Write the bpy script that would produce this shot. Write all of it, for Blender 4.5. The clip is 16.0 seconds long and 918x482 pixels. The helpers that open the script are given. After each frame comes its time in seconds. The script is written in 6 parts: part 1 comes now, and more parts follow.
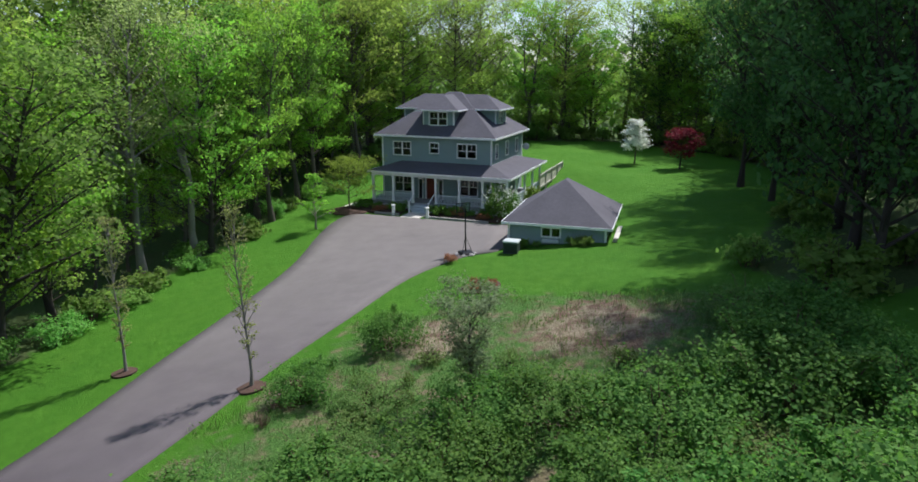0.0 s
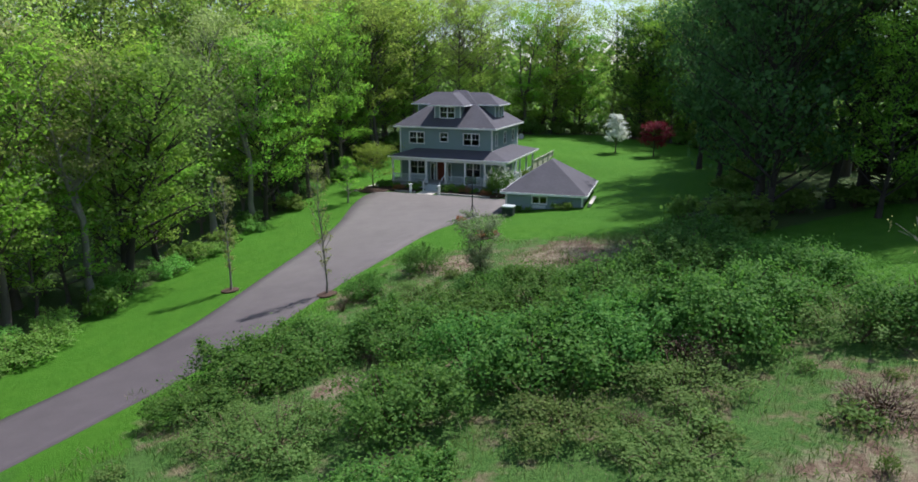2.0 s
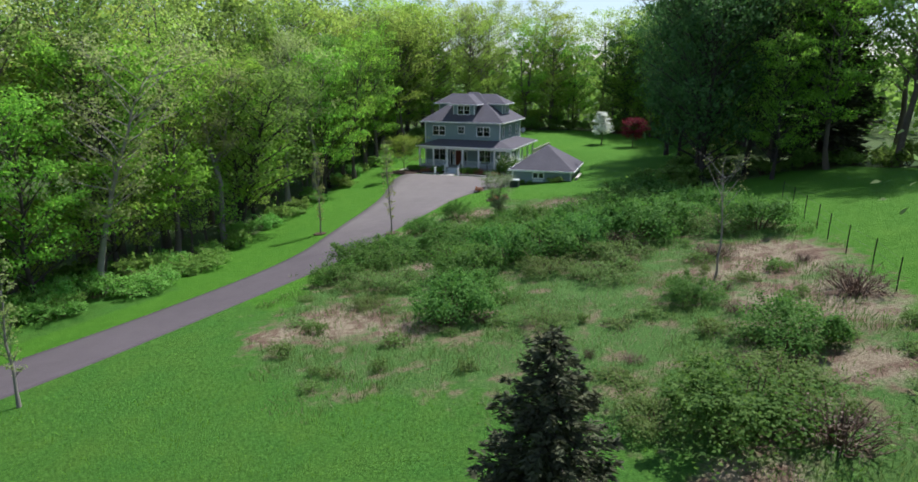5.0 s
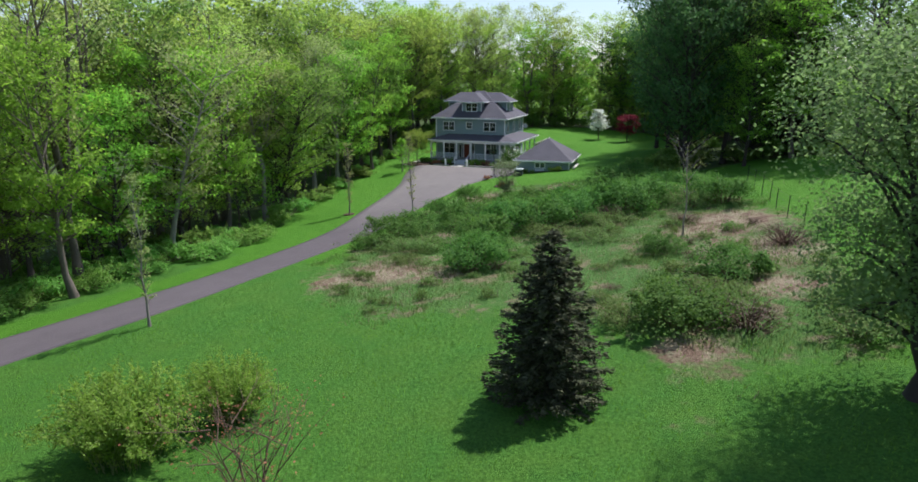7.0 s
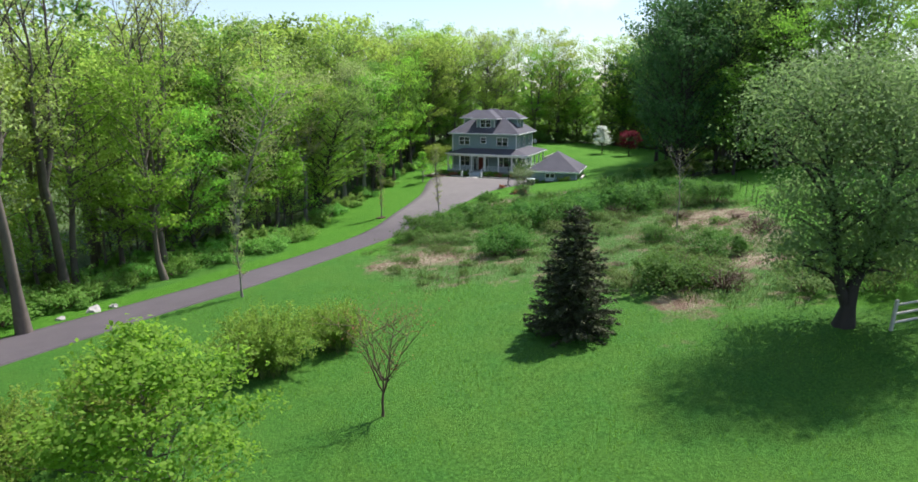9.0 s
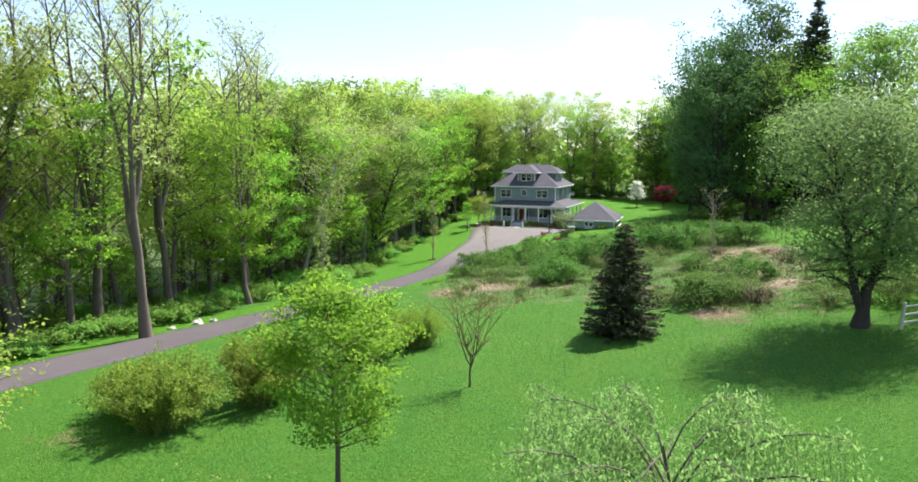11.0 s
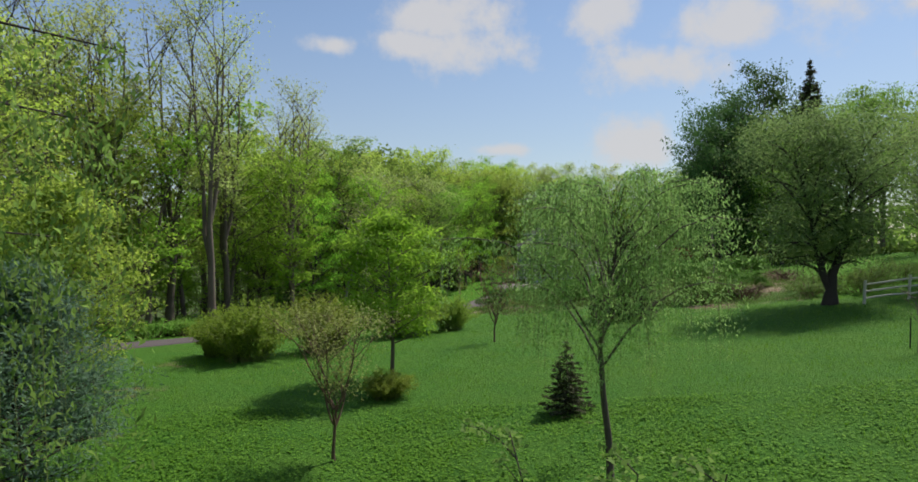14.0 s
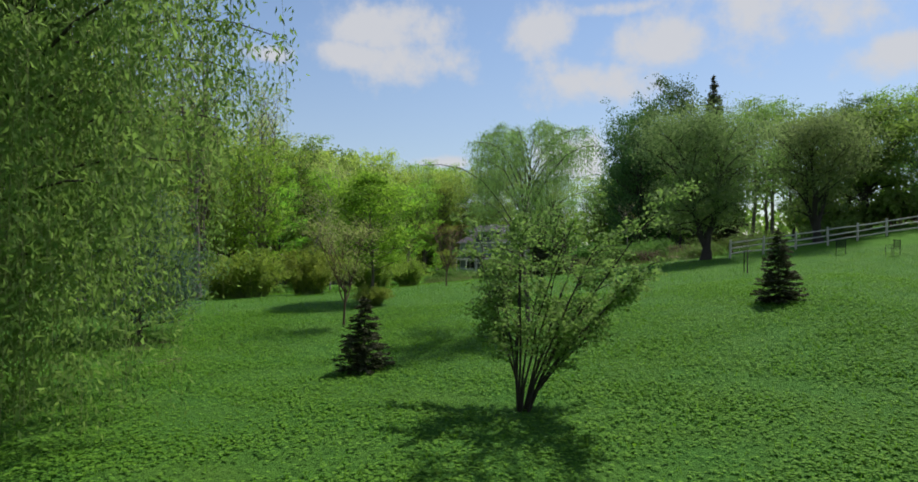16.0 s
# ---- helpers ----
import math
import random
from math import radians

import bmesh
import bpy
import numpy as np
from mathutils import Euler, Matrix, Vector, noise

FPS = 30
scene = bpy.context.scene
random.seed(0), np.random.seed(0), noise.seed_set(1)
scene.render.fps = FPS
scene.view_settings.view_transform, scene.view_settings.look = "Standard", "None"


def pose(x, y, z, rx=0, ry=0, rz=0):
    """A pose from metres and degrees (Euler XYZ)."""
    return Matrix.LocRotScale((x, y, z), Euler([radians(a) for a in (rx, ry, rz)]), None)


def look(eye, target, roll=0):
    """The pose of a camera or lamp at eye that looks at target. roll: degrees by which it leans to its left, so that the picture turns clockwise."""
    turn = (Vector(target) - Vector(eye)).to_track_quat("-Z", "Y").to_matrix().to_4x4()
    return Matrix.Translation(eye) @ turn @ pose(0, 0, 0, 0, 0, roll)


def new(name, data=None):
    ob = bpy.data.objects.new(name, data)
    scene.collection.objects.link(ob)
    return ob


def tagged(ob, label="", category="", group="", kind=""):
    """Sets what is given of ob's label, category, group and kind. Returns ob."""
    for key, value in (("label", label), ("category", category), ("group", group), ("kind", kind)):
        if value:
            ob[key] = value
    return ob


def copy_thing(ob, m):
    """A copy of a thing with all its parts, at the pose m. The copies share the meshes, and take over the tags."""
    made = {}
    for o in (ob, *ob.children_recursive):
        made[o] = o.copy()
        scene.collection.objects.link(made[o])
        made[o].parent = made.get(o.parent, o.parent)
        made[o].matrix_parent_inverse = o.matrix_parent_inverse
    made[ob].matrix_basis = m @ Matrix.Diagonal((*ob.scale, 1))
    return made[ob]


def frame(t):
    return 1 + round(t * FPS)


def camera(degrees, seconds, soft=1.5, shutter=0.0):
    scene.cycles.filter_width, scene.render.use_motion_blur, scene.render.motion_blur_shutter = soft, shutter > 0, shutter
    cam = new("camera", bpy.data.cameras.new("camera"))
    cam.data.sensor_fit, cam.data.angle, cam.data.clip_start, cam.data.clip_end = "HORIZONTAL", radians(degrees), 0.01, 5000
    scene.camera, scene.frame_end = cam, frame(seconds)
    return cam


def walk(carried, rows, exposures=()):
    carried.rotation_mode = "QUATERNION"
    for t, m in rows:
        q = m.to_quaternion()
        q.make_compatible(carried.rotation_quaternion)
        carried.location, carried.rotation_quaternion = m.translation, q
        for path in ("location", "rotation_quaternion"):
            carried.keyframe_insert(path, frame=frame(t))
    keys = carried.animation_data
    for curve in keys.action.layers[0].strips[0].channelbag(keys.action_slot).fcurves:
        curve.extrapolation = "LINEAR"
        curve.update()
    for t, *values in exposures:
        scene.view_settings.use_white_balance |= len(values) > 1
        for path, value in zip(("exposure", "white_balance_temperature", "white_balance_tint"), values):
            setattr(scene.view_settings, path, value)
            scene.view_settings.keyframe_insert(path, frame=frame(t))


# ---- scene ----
cam = camera(70.4, 16.0, soft=1.7)
METRES, EYE, TILT, LEAN, TURN = 73.0, 13.0, -15.0, 0.0, 0.0
ROWS = [
    (0.0, 0.0, 0.0, 0.0, 0.0, 0.0, -0.0),
    (0.5, -0.0008, -0.0373, -0.0097, -0.05, -0.01, 0.02),
    (1.0, -0.0032, -0.0763, -0.0193, -0.09, -0.01, -0.01),
    (1.5, -0.0065, -0.1191, -0.0301, -0.12, 0.03, -0.01),
    (2.0, -0.0119, -0.1637, -0.0407, -0.17, 0.03, 0.05),
    (2.5, -0.0173, -0.2082, -0.0511, -0.2, 0.14, 0.09),
    (3.0, -0.0222, -0.2527, -0.0614, -0.23, 0.16, 0.14),
    (3.5, -0.0262, -0.2946, -0.0716, -0.21, 0.18, 0.21),
    (4.0, -0.0322, -0.3347, -0.0804, -0.24, 0.2, 0.25),
    (6.5, -0.0543, -0.4922, -0.1195, -0.27, 0.22, 0.15),
    (7.0, -0.0596, -0.5201, -0.1264, -0.24, 0.2, 0.18),
    (7.5, -0.0666, -0.5477, -0.1339, -0.2, 0.19, 0.16),
    (8.0, -0.0743, -0.576, -0.141, -0.16, 0.19, 0.11),
    (8.5, -0.082, -0.6043, -0.1474, -0.13, 0.76, 0.1),
    (11.0, -0.1168, -0.7054, -0.1943, 2.52, 7.23, -0.67),
    (11.5, -0.1211, -0.722, -0.2092, 4.8, 8.58, -1.33),
    (12.0, -0.1238, -0.7356, -0.2254, 5.46, 9.91, -1.54),
    (12.5, -0.1238, -0.7451, -0.2394, 6.54, 11.2, -1.81),
    (13.0, -0.1208, -0.7544, -0.2539, 6.35, 12.48, -1.75),
    (13.5, -0.1174, -0.7663, -0.2684, 5.82, 13.74, -1.62),
    (14.0, -0.1142, -0.7805, -0.2857, 4.56, 15.04, -1.22),
    (14.5, -0.1119, -0.7984, -0.3048, 0.16, 16.13, 0.02),
    (15.0, -0.1122, -0.8191, -0.3252, -0.63, 16.11, 0.25),
    (15.5, -0.1162, -0.8529, -0.3454, -0.56, 16.14, 0.21),
    (16.0, -0.1215, -0.8889, -0.3601, -0.5, 16.14, 0.2),
]

EXPOSURES = [(0.0, 0.45, 5950, 14), (3.5, 0.5, 5950, 16), (7.0, 0.53, 5950, 16), (8.5, 0.7, 6050, 15), (11.0, 1.24, 6450, 13), (12.0, 1.3, 6600, 12), (12.5, 1.22, 6700, 12), (13.5, 0.55, 6800, 12), (14.0, 0.12, 6700, 12), (14.5, 0.0, 6600, 12), (15.0, 0.1, 6600, 12), (16.0, 0.14, 6550, 12)]
walk(cam, [(t, pose(0, 0, EYE, TILT, LEAN, TURN) @ pose(METRES * x, METRES * y, METRES * z, 90 + pitch, roll, yaw)) for t, x, y, z, yaw, pitch, roll in ROWS], EXPOSURES)

# ---- world and sun ----
SUN_TO = Vector((0.50, 0.50, 1.08)).normalized()      # towards the sun
SUN_EL = math.asin(SUN_TO.z)
world = bpy.data.worlds.new("sky")
scene.world = world
world.use_nodes = True
WN = world.node_tree


def node(tree, kind, **kw):
    n = tree.nodes.new(kind)
    for k, v in kw.items():
        if k in n.inputs:
            n.inputs[k].default_value = v
    return n


def math_node(tree, op, a, b=None, c=None):
    n = tree.nodes.new("ShaderNodeMath")
    n.operation = op
    for i, v in enumerate((a, b, c)):
        if v is None:
            continue
        if isinstance(v, (int, float)):
            n.inputs[i].default_value = v
        else:
            tree.links.new(v, n.inputs[i])
    return n.outputs[0]


def build_sky():
    t = WN
    t.nodes.clear()
    out = t.nodes.new("ShaderNodeOutputWorld")
    bg = t.nodes.new("ShaderNodeBackground")
    sky = t.nodes.new("ShaderNodeTexSky")
    sky.sky_type = "NISHITA"
    sky.sun_disc = False
    sky.sun_elevation = SUN_EL
    sky.sun_rotation = math.atan2(SUN_TO.x, SUN_TO.y)
    sky.air_density, sky.dust_density, sky.ozone_density = 1.0, 0.3, 1.5
    tc = t.nodes.new("ShaderNodeTexCoord")
    sep = t.nodes.new("ShaderNodeSeparateXYZ")
    t.links.new(tc.outputs["Generated"], sep.inputs[0])
    az = math_node(t, "ARCTAN2", sep.outputs[0], sep.outputs[1])
    comb = t.nodes.new("ShaderNodeCombineXYZ")
    t.links.new(az, comb.inputs[0])
    t.links.new(sep.outputs[2], comb.inputs[1])
    wob = node(t, "ShaderNodeTexNoise", Scale=11.0, Detail=8.0, Roughness=0.62)
    t.links.new(comb.outputs[0], wob.inputs["Vector"])
    # cumulus patches: azimuth, height, half-width, half-height
    total = None
    for a, e, wa, we in CLOUDS:
        da = math_node(t, "DIVIDE", math_node(t, "SUBTRACT", az, a), wa)
        de = math_node(t, "DIVIDE", math_node(t, "SUBTRACT", sep.outputs[2], e), we)
        r2 = math_node(t, "ADD", math_node(t, "MULTIPLY", da, da), math_node(t, "MULTIPLY", de, de))
        g = math_node(t, "EXPONENT", math_node(t, "MULTIPLY", r2, -1.0))
        total = g if total is None else math_node(t, "MAXIMUM", total, g)
    # elsewhere the same scattered clouds, away from the patches' part of the sky
    wide = node(t, "ShaderNodeTexNoise", Scale=2.3, Detail=3.0, Roughness=0.5)
    t.links.new(tc.outputs["Generated"], wide.inputs["Vector"])
    away = math_node(t, "SMOOTH_MIN", 1.0, math_node(t, "MULTIPLY", math_node(t, "MAXIMUM", math_node(t, "SUBTRACT", math_node(t, "ABSOLUTE", az), 0.8), 0.0), 2.0), 0.1)
    total = math_node(t, "MAXIMUM", total, math_node(t, "MULTIPLY", wide.outputs[0], away))
    dens = math_node(t, "ADD", total, math_node(t, "MULTIPLY", math_node(t, "SUBTRACT", wob.outputs[0], 0.5), 2.1))
    ramp = t.nodes.new("ShaderNodeMapRange")
    ramp.interpolation_type = "SMOOTHSTEP"
    ramp.inputs[1].default_value, ramp.inputs[2].default_value = 0.34, 1.0
    t.links.new(dens, ramp.inputs[0])
    haze = t.nodes.new("ShaderNodeMapRange")
    haze.inputs[1].default_value, haze.inputs[2].default_value, haze.inputs[3].default_value, haze.inputs[4].default_value = 0.0, 0.32, 0.45, 0.0
    t.links.new(sep.outputs[2], haze.inputs[0])
    m1 = t.nodes.new("ShaderNodeMixRGB")
    t.links.new(haze.outputs[0], m1.inputs[0])
    t.links.new(sky.outputs[0], m1.inputs[1])
    m1.inputs[2].default_value = (2.6, 2.85, 3.2, 1)
    m2 = t.nodes.new("ShaderNodeMixRGB")
    t.links.new(math_node(t, "MULTIPLY", ramp.outputs[0], 0.88), m2.inputs[0])
    t.links.new(m1.outputs[0], m2.inputs[1])
    m2.inputs[2].default_value = (5.1, 5.2, 5.35, 1)
    t.links.new(m2.outputs[0], bg.inputs[0])
    bg.inputs[1].default_value = SKY
    t.links.new(bg.outputs[0], out.inputs[0])


SKY = 0.112
CLOUDS = [(-0.10, 0.325, 0.13, 0.045), (-0.07, 0.285, 0.13, 0.04), (-0.16, 0.29, 0.08, 0.03), (-0.28, 0.285, 0.05, 0.016), (0.14, 0.325, 0.09, 0.04),
          (0.24, 0.345, 0.08, 0.015), (0.22, 0.25, 0.12, 0.045), (0.30, 0.30, 0.12, 0.05), (0.50, 0.33, 0.20, 0.07), (0.17, 0.145, 0.10, 0.05),
          (0.62, 0.25, 0.10, 0.03), (-0.02, 0.14, 0.06, 0.012)]
build_sky()
sun = new("sun", bpy.data.lights.new("sun", "SUN"))
sun.data.energy, sun.data.angle, sun.data.color = 4.8, radians(1.2), (1.0, 0.95, 0.86)
sun.matrix_world = look(SUN_TO * 200, (0, 0, 0))


# ---- materials ----
def material(name, colour, rough=0.8, var=0.25, scale=6.0, bump=0.0, bump_scale=40.0, metal=0.0, obj_var=0.0, spec=0.3):
    """Plain surface with two scales of variation in colour and a fine relief."""
    m = bpy.data.materials.new(name)
    m.use_nodes = True
    t = m.node_tree
    p = t.nodes["Principled BSDF"]
    tc = t.nodes.new("ShaderNodeTexCoord")
    n1 = node(t, "ShaderNodeTexNoise", Scale=scale, Detail=6.0, Roughness=0.6)
    n2 = node(t, "ShaderNodeTexNoise", Scale=scale * 0.13, Detail=2.0)
    for n in (n1, n2):
        t.links.new(tc.outputs["Object"], n.inputs["Vector"])
    v = math_node(t, "ADD", math_node(t, "MULTIPLY", math_node(t, "SUBTRACT", n1.outputs[0], 0.5), var * 2), math_node(t, "MULTIPLY", math_node(t, "SUBTRACT", n2.outputs[0], 0.5), var * 2))
    if obj_var:
        oi = t.nodes.new("ShaderNodeObjectInfo")
        v = math_node(t, "ADD", v, math_node(t, "MULTIPLY", math_node(t, "SUBTRACT", oi.outputs["Random"], 0.5), obj_var * 2))
    hsv = t.nodes.new("ShaderNodeHueSaturation")
    hsv.inputs["Color"].default_value = (*colour, 1)
    t.links.new(math_node(t, "ADD", v, 1.0), hsv.inputs["Value"])
    t.links.new(hsv.outputs[0], p.inputs["Base Color"])
    p.inputs["Roughness"].default_value, p.inputs["Metallic"].default_value = rough, metal
    p.inputs["Specular IOR Level"].default_value = spec
    if bump:
        nb = node(t, "ShaderNodeTexNoise", Scale=bump_scale, Detail=4.0)
        t.links.new(tc.outputs["Object"], nb.inputs["Vector"])
        b = node(t, "ShaderNodeBump", Strength=bump, Distance=0.02)
        t.links.new(nb.outputs[0], b.inputs["Height"])
        t.links.new(b.outputs[0], p.inputs["Normal"])
    return m


def leaf_material(name, colour, colour2, passing=0.35, obj_var=0.18):
    """Leaves: colour varies leaf by leaf and tree by tree; some light passes through."""
    m = bpy.data.materials.new(name)
    m.use_nodes = True
    t = m.node_tree
    p = t.nodes["Principled BSDF"]
    g = t.nodes.new("ShaderNodeNewGeometry")
    oi = t.nodes.new("ShaderNodeObjectInfo")
    mix = t.nodes.new("ShaderNodeMixRGB")
    t.links.new(g.outputs["Random Per Island"], mix.inputs[0])
    mix.inputs[1].default_value, mix.inputs[2].default_value = (*colour, 1), (*colour2, 1)
    hsv = t.nodes.new("ShaderNodeHueSaturation")
    t.links.new(mix.outputs[0], hsv.inputs["Color"])
    t.links.new(math_node(t, "ADD", math_node(t, "MULTIPLY", oi.outputs["Random"], obj_var * 2), 1 - obj_var), hsv.inputs["Value"])
    t.links.new(math_node(t, "ADD", math_node(t, "MULTIPLY", oi.outputs["Random"], 0.03), 0.485), hsv.inputs["Hue"])
    t.links.new(hsv.outputs[0], p.inputs["Base Color"])
    p.inputs["Roughness"].default_value = 0.7
    p.inputs["Specular IOR Level"].default_value = 0.12
    tr = t.nodes.new("ShaderNodeBsdfTranslucent")
    boost = node(t, "ShaderNodeHueSaturation", Value=1.5, Saturation=1.06)
    t.links.new(hsv.outputs[0], boost.inputs["Color"])
    t.links.new(boost.outputs[0], tr.inputs["Color"])
    ms = t.nodes.new("ShaderNodeMixShader")
    ms.inputs[0].default_value = passing
    t.links.new(p.outputs[0], ms.inputs[1])
    t.links.new(tr.outputs[0], ms.inputs[2])
    t.links.new(ms.outputs[0], t.nodes["Material Output"].inputs[0])
    return m


def siding_material(name, colour, lap=0.13):
    m = material(name, colour, rough=0.6, var=0.08, scale=1.5)
    t = m.node_tree
    p = t.nodes["Principled BSDF"]
    tc = t.nodes.new("ShaderNodeTexCoord")
    sep = t.nodes.new("ShaderNodeSeparateXYZ")
    t.links.new(tc.outputs["Object"], sep.inputs[0])
    saw = math_node(t, "FRACT", math_node(t, "DIVIDE", sep.outputs[2], lap))
    b = node(t, "ShaderNodeBump", Strength=1.0, Distance=0.025)
    b.invert = True
    t.links.new(saw, b.inputs["Height"])
    t.links.new(b.outputs[0], p.inputs["Normal"])
    return m


def shingle_material(name, colour):
    m = material(name, colour, rough=0.9, var=0.22, scale=5.0)
    t = m.node_tree
    p = t.nodes["Principled BSDF"]
    tc = t.nodes.new("ShaderNodeTexCoord")
    sep = t.nodes.new("ShaderNodeSeparateXYZ")
    t.links.new(tc.outputs["Object"], sep.inputs[0])
    row = math_node(t, "FRACT", math_node(t, "DIVIDE", sep.outputs[2], 0.085))
    n = node(t, "ShaderNodeTexNoise", Scale=9.0, Detail=3.0)
    t.links.new(tc.outputs["Object"], n.inputs["Vector"])
    h = math_node(t, "ADD", row, math_node(t, "MULTIPLY", n.outputs[0], 1.2))
    b = node(t, "ShaderNodeBump", Strength=0.5, Distance=0.02)
    b.invert = True
    t.links.new(h, b.inputs["Height"])
    t.links.new(b.outputs[0], p.inputs["Normal"])
    return m


M_SIDING = siding_material("blue_green_siding", (0.245, 0.325, 0.325))
M_TRIM = material("white_paint", (0.80, 0.81, 0.81), rough=0.5, var=0.05)
M_RAIL = material("grey_white_paint", (0.55, 0.60, 0.64), rough=0.5, var=0.06)
M_ROOF = shingle_material("grey_shingle", (0.088, 0.084, 0.098))
M_DOOR = material("red_brown_door", (0.16, 0.035, 0.02), rough=0.4, var=0.15)
M_DECK = material("porch_boards", (0.28, 0.29, 0.30), rough=0.7, var=0.15)
M_WOOD = material("weathered_wood", (0.48, 0.45, 0.39), rough=0.85, var=0.25, scale=5, bump=0.3)
M_PALE = material("silvered_rail_wood", (0.50, 0.48, 0.43), rough=0.85, var=0.3, scale=4, bump=0.3)
M_CONC = material("pale_concrete", (0.50, 0.47, 0.42), rough=0.85, var=0.12, bump=0.2)
M_STONE = material("grey_stone", (0.34, 0.32, 0.30), rough=0.9, var=0.3, bump=0.5, bump_scale=12)
M_MULCH = material("dark_mulch", (0.075, 0.045, 0.033), rough=0.95, var=0.4, scale=12, bump=0.8)
M_BLACK = material("black_metal", (0.02, 0.02, 0.022), rough=0.45, var=0.1, metal=0.4)
M_BOX = material("dark_green_box", (0.035, 0.05, 0.045), rough=0.6, var=0.15)
M_LID = material("pale_lid", (0.42, 0.46, 0.45), rough=0.6, var=0.1)
M_INT = material("dark_interior", (0.05, 0.05, 0.05), rough=0.9)
M_LAMP = material("lantern_glass", (0.8, 0.7, 0.5), rough=0.4)
M_BARK = material("grey_brown_bark", (0.115, 0.095, 0.078), rough=0.95, var=0.35, scale=4, bump=0.6, bump_scale=14, obj_var=0.2)
M_BARK_PALE = material("pale_grey_bark", (0.24, 0.22, 0.19), rough=0.95, var=0.3, scale=4, bump=0.6, bump_scale=14, obj_var=0.15)
M_BARK_DARK = material("dark_bark", (0.05, 0.042, 0.036), rough=0.95, var=0.3, scale=4, bump=0.5, bump_scale=14)
M_SHOOT = material("green_willow_shoot", (0.15, 0.19, 0.06), rough=0.8, var=0.25)
M_TWIG = material("reddish_twig", (0.13, 0.085, 0.06), rough=0.9, var=0.25)

M_GLASS = bpy.data.materials.new("window_glass")
M_GLASS.use_nodes = True
_p = M_GLASS.node_tree.nodes["Principled BSDF"]
_p.inputs["Base Color"].default_value = (0.55, 0.6, 0.62, 1)
_p.inputs["Roughness"].default_value = 0.03
_p.inputs["Transmission Weight"].default_value = 1.0
_p.inputs["IOR"].default_value = 1.5

L_BRIGHT = leaf_material("bright_maple_leaf", (0.145, 0.290, 0.036), (0.230, 0.395, 0.065), 0.6)
L_MID = leaf_material("mid_green_leaf", (0.115, 0.205, 0.042), (0.185, 0.290, 0.068), 0.56)
L_YELLOW = leaf_material("young_yellow_leaf", (0.230, 0.335, 0.060), (0.325, 0.425, 0.100), 0.6)
L_PALE = leaf_material("pale_olive_leaf", (0.210, 0.260, 0.090), (0.300, 0.345, 0.130), 0.58)
L_DARK = leaf_material("deep_green_leaf", (0.046, 0.108, 0.032), (0.090, 0.172, 0.050), 0.36)
L_GREY = leaf_material("grey_green_leaf", (0.120, 0.190, 0.068), (0.190, 0.265, 0.100), 0.54)
L_VINE = leaf_material("vine_leaf", (0.048, 0.135, 0.025), (0.130, 0.255, 0.052), 0.42)
L_VINE2 = leaf_material("light_vine_leaf", (0.090, 0.160, 0.038), (0.150, 0.220, 0.060), 0.4)
L_BOX = leaf_material("clipped_box_leaf", (0.090, 0.200, 0.030), (0.140, 0.290, 0.045), 0.30)
L_RED = leaf_material("dark_red_leaf", (0.138, 0.017, 0.025), (0.235, 0.041, 0.041), 0.33)
L_RUST = leaf_material("rust_shrub_leaf", (0.235, 0.097, 0.055), (0.331, 0.166, 0.083), 0.28)
L_WHITE = leaf_material("white_blossom", (0.620, 0.640, 0.550), (0.750, 0.760, 0.700), 0.20, 0.05)
L_NEEDLE = leaf_material("spruce_needle", (0.046, 0.058, 0.030), (0.100, 0.110, 0.058), 0.15)
L_BLUE = leaf_material("blue_pine_needle", (0.058, 0.115, 0.070), (0.105, 0.175, 0.105), 0.25)
L_WILLOW = leaf_material("willow_leaf", (0.165, 0.280, 0.085), (0.245, 0.360, 0.130), 0.52)
L_CLOVER = leaf_material("clover_leaf", (0.066, 0.215, 0.022), (0.145, 0.345, 0.040), 0.38)
L_GRASS = leaf_material("grass_blade", (0.088, 0.220, 0.024), (0.165, 0.330, 0.040), 0.4)
L_ROUGH = leaf_material("rough_grass_blade", (0.052, 0.104, 0.024), (0.180, 0.252, 0.080), 0.36)
L_DEAD = leaf_material("dead_bramble_leaf", (0.105, 0.080, 0.058), (0.200, 0.160, 0.115), 0.10)
L_STRAW = leaf_material("dry_straw", (0.200, 0.155, 0.100), (0.430, 0.370, 0.260), 0.15)
L_LUSH = leaf_material("lush_roadside_leaf", (0.115, 0.255, 0.045), (0.195, 0.360, 0.080), 0.45)
L_SAGE = leaf_material("sage_leaf", (0.13, 0.17, 0.08), (0.19, 0.23, 0.12), 0.45)
L_FRESH = leaf_material("fresh_shrub_leaf", (0.115, 0.195, 0.050), (0.185, 0.280, 0.080), 0.45)
L_LIME = leaf_material("lime_maple_leaf", (0.150, 0.320, 0.038), (0.240, 0.420, 0.068), 0.58)
L_DEEP_WILLOW = leaf_material("old_willow_leaf", (0.115, 0.190, 0.045), (0.185, 0.275, 0.075), 0.5)
L_FORS = leaf_material("olive_shrub_leaf", (0.150, 0.230, 0.034), (0.235, 0.320, 0.065), 0.5)


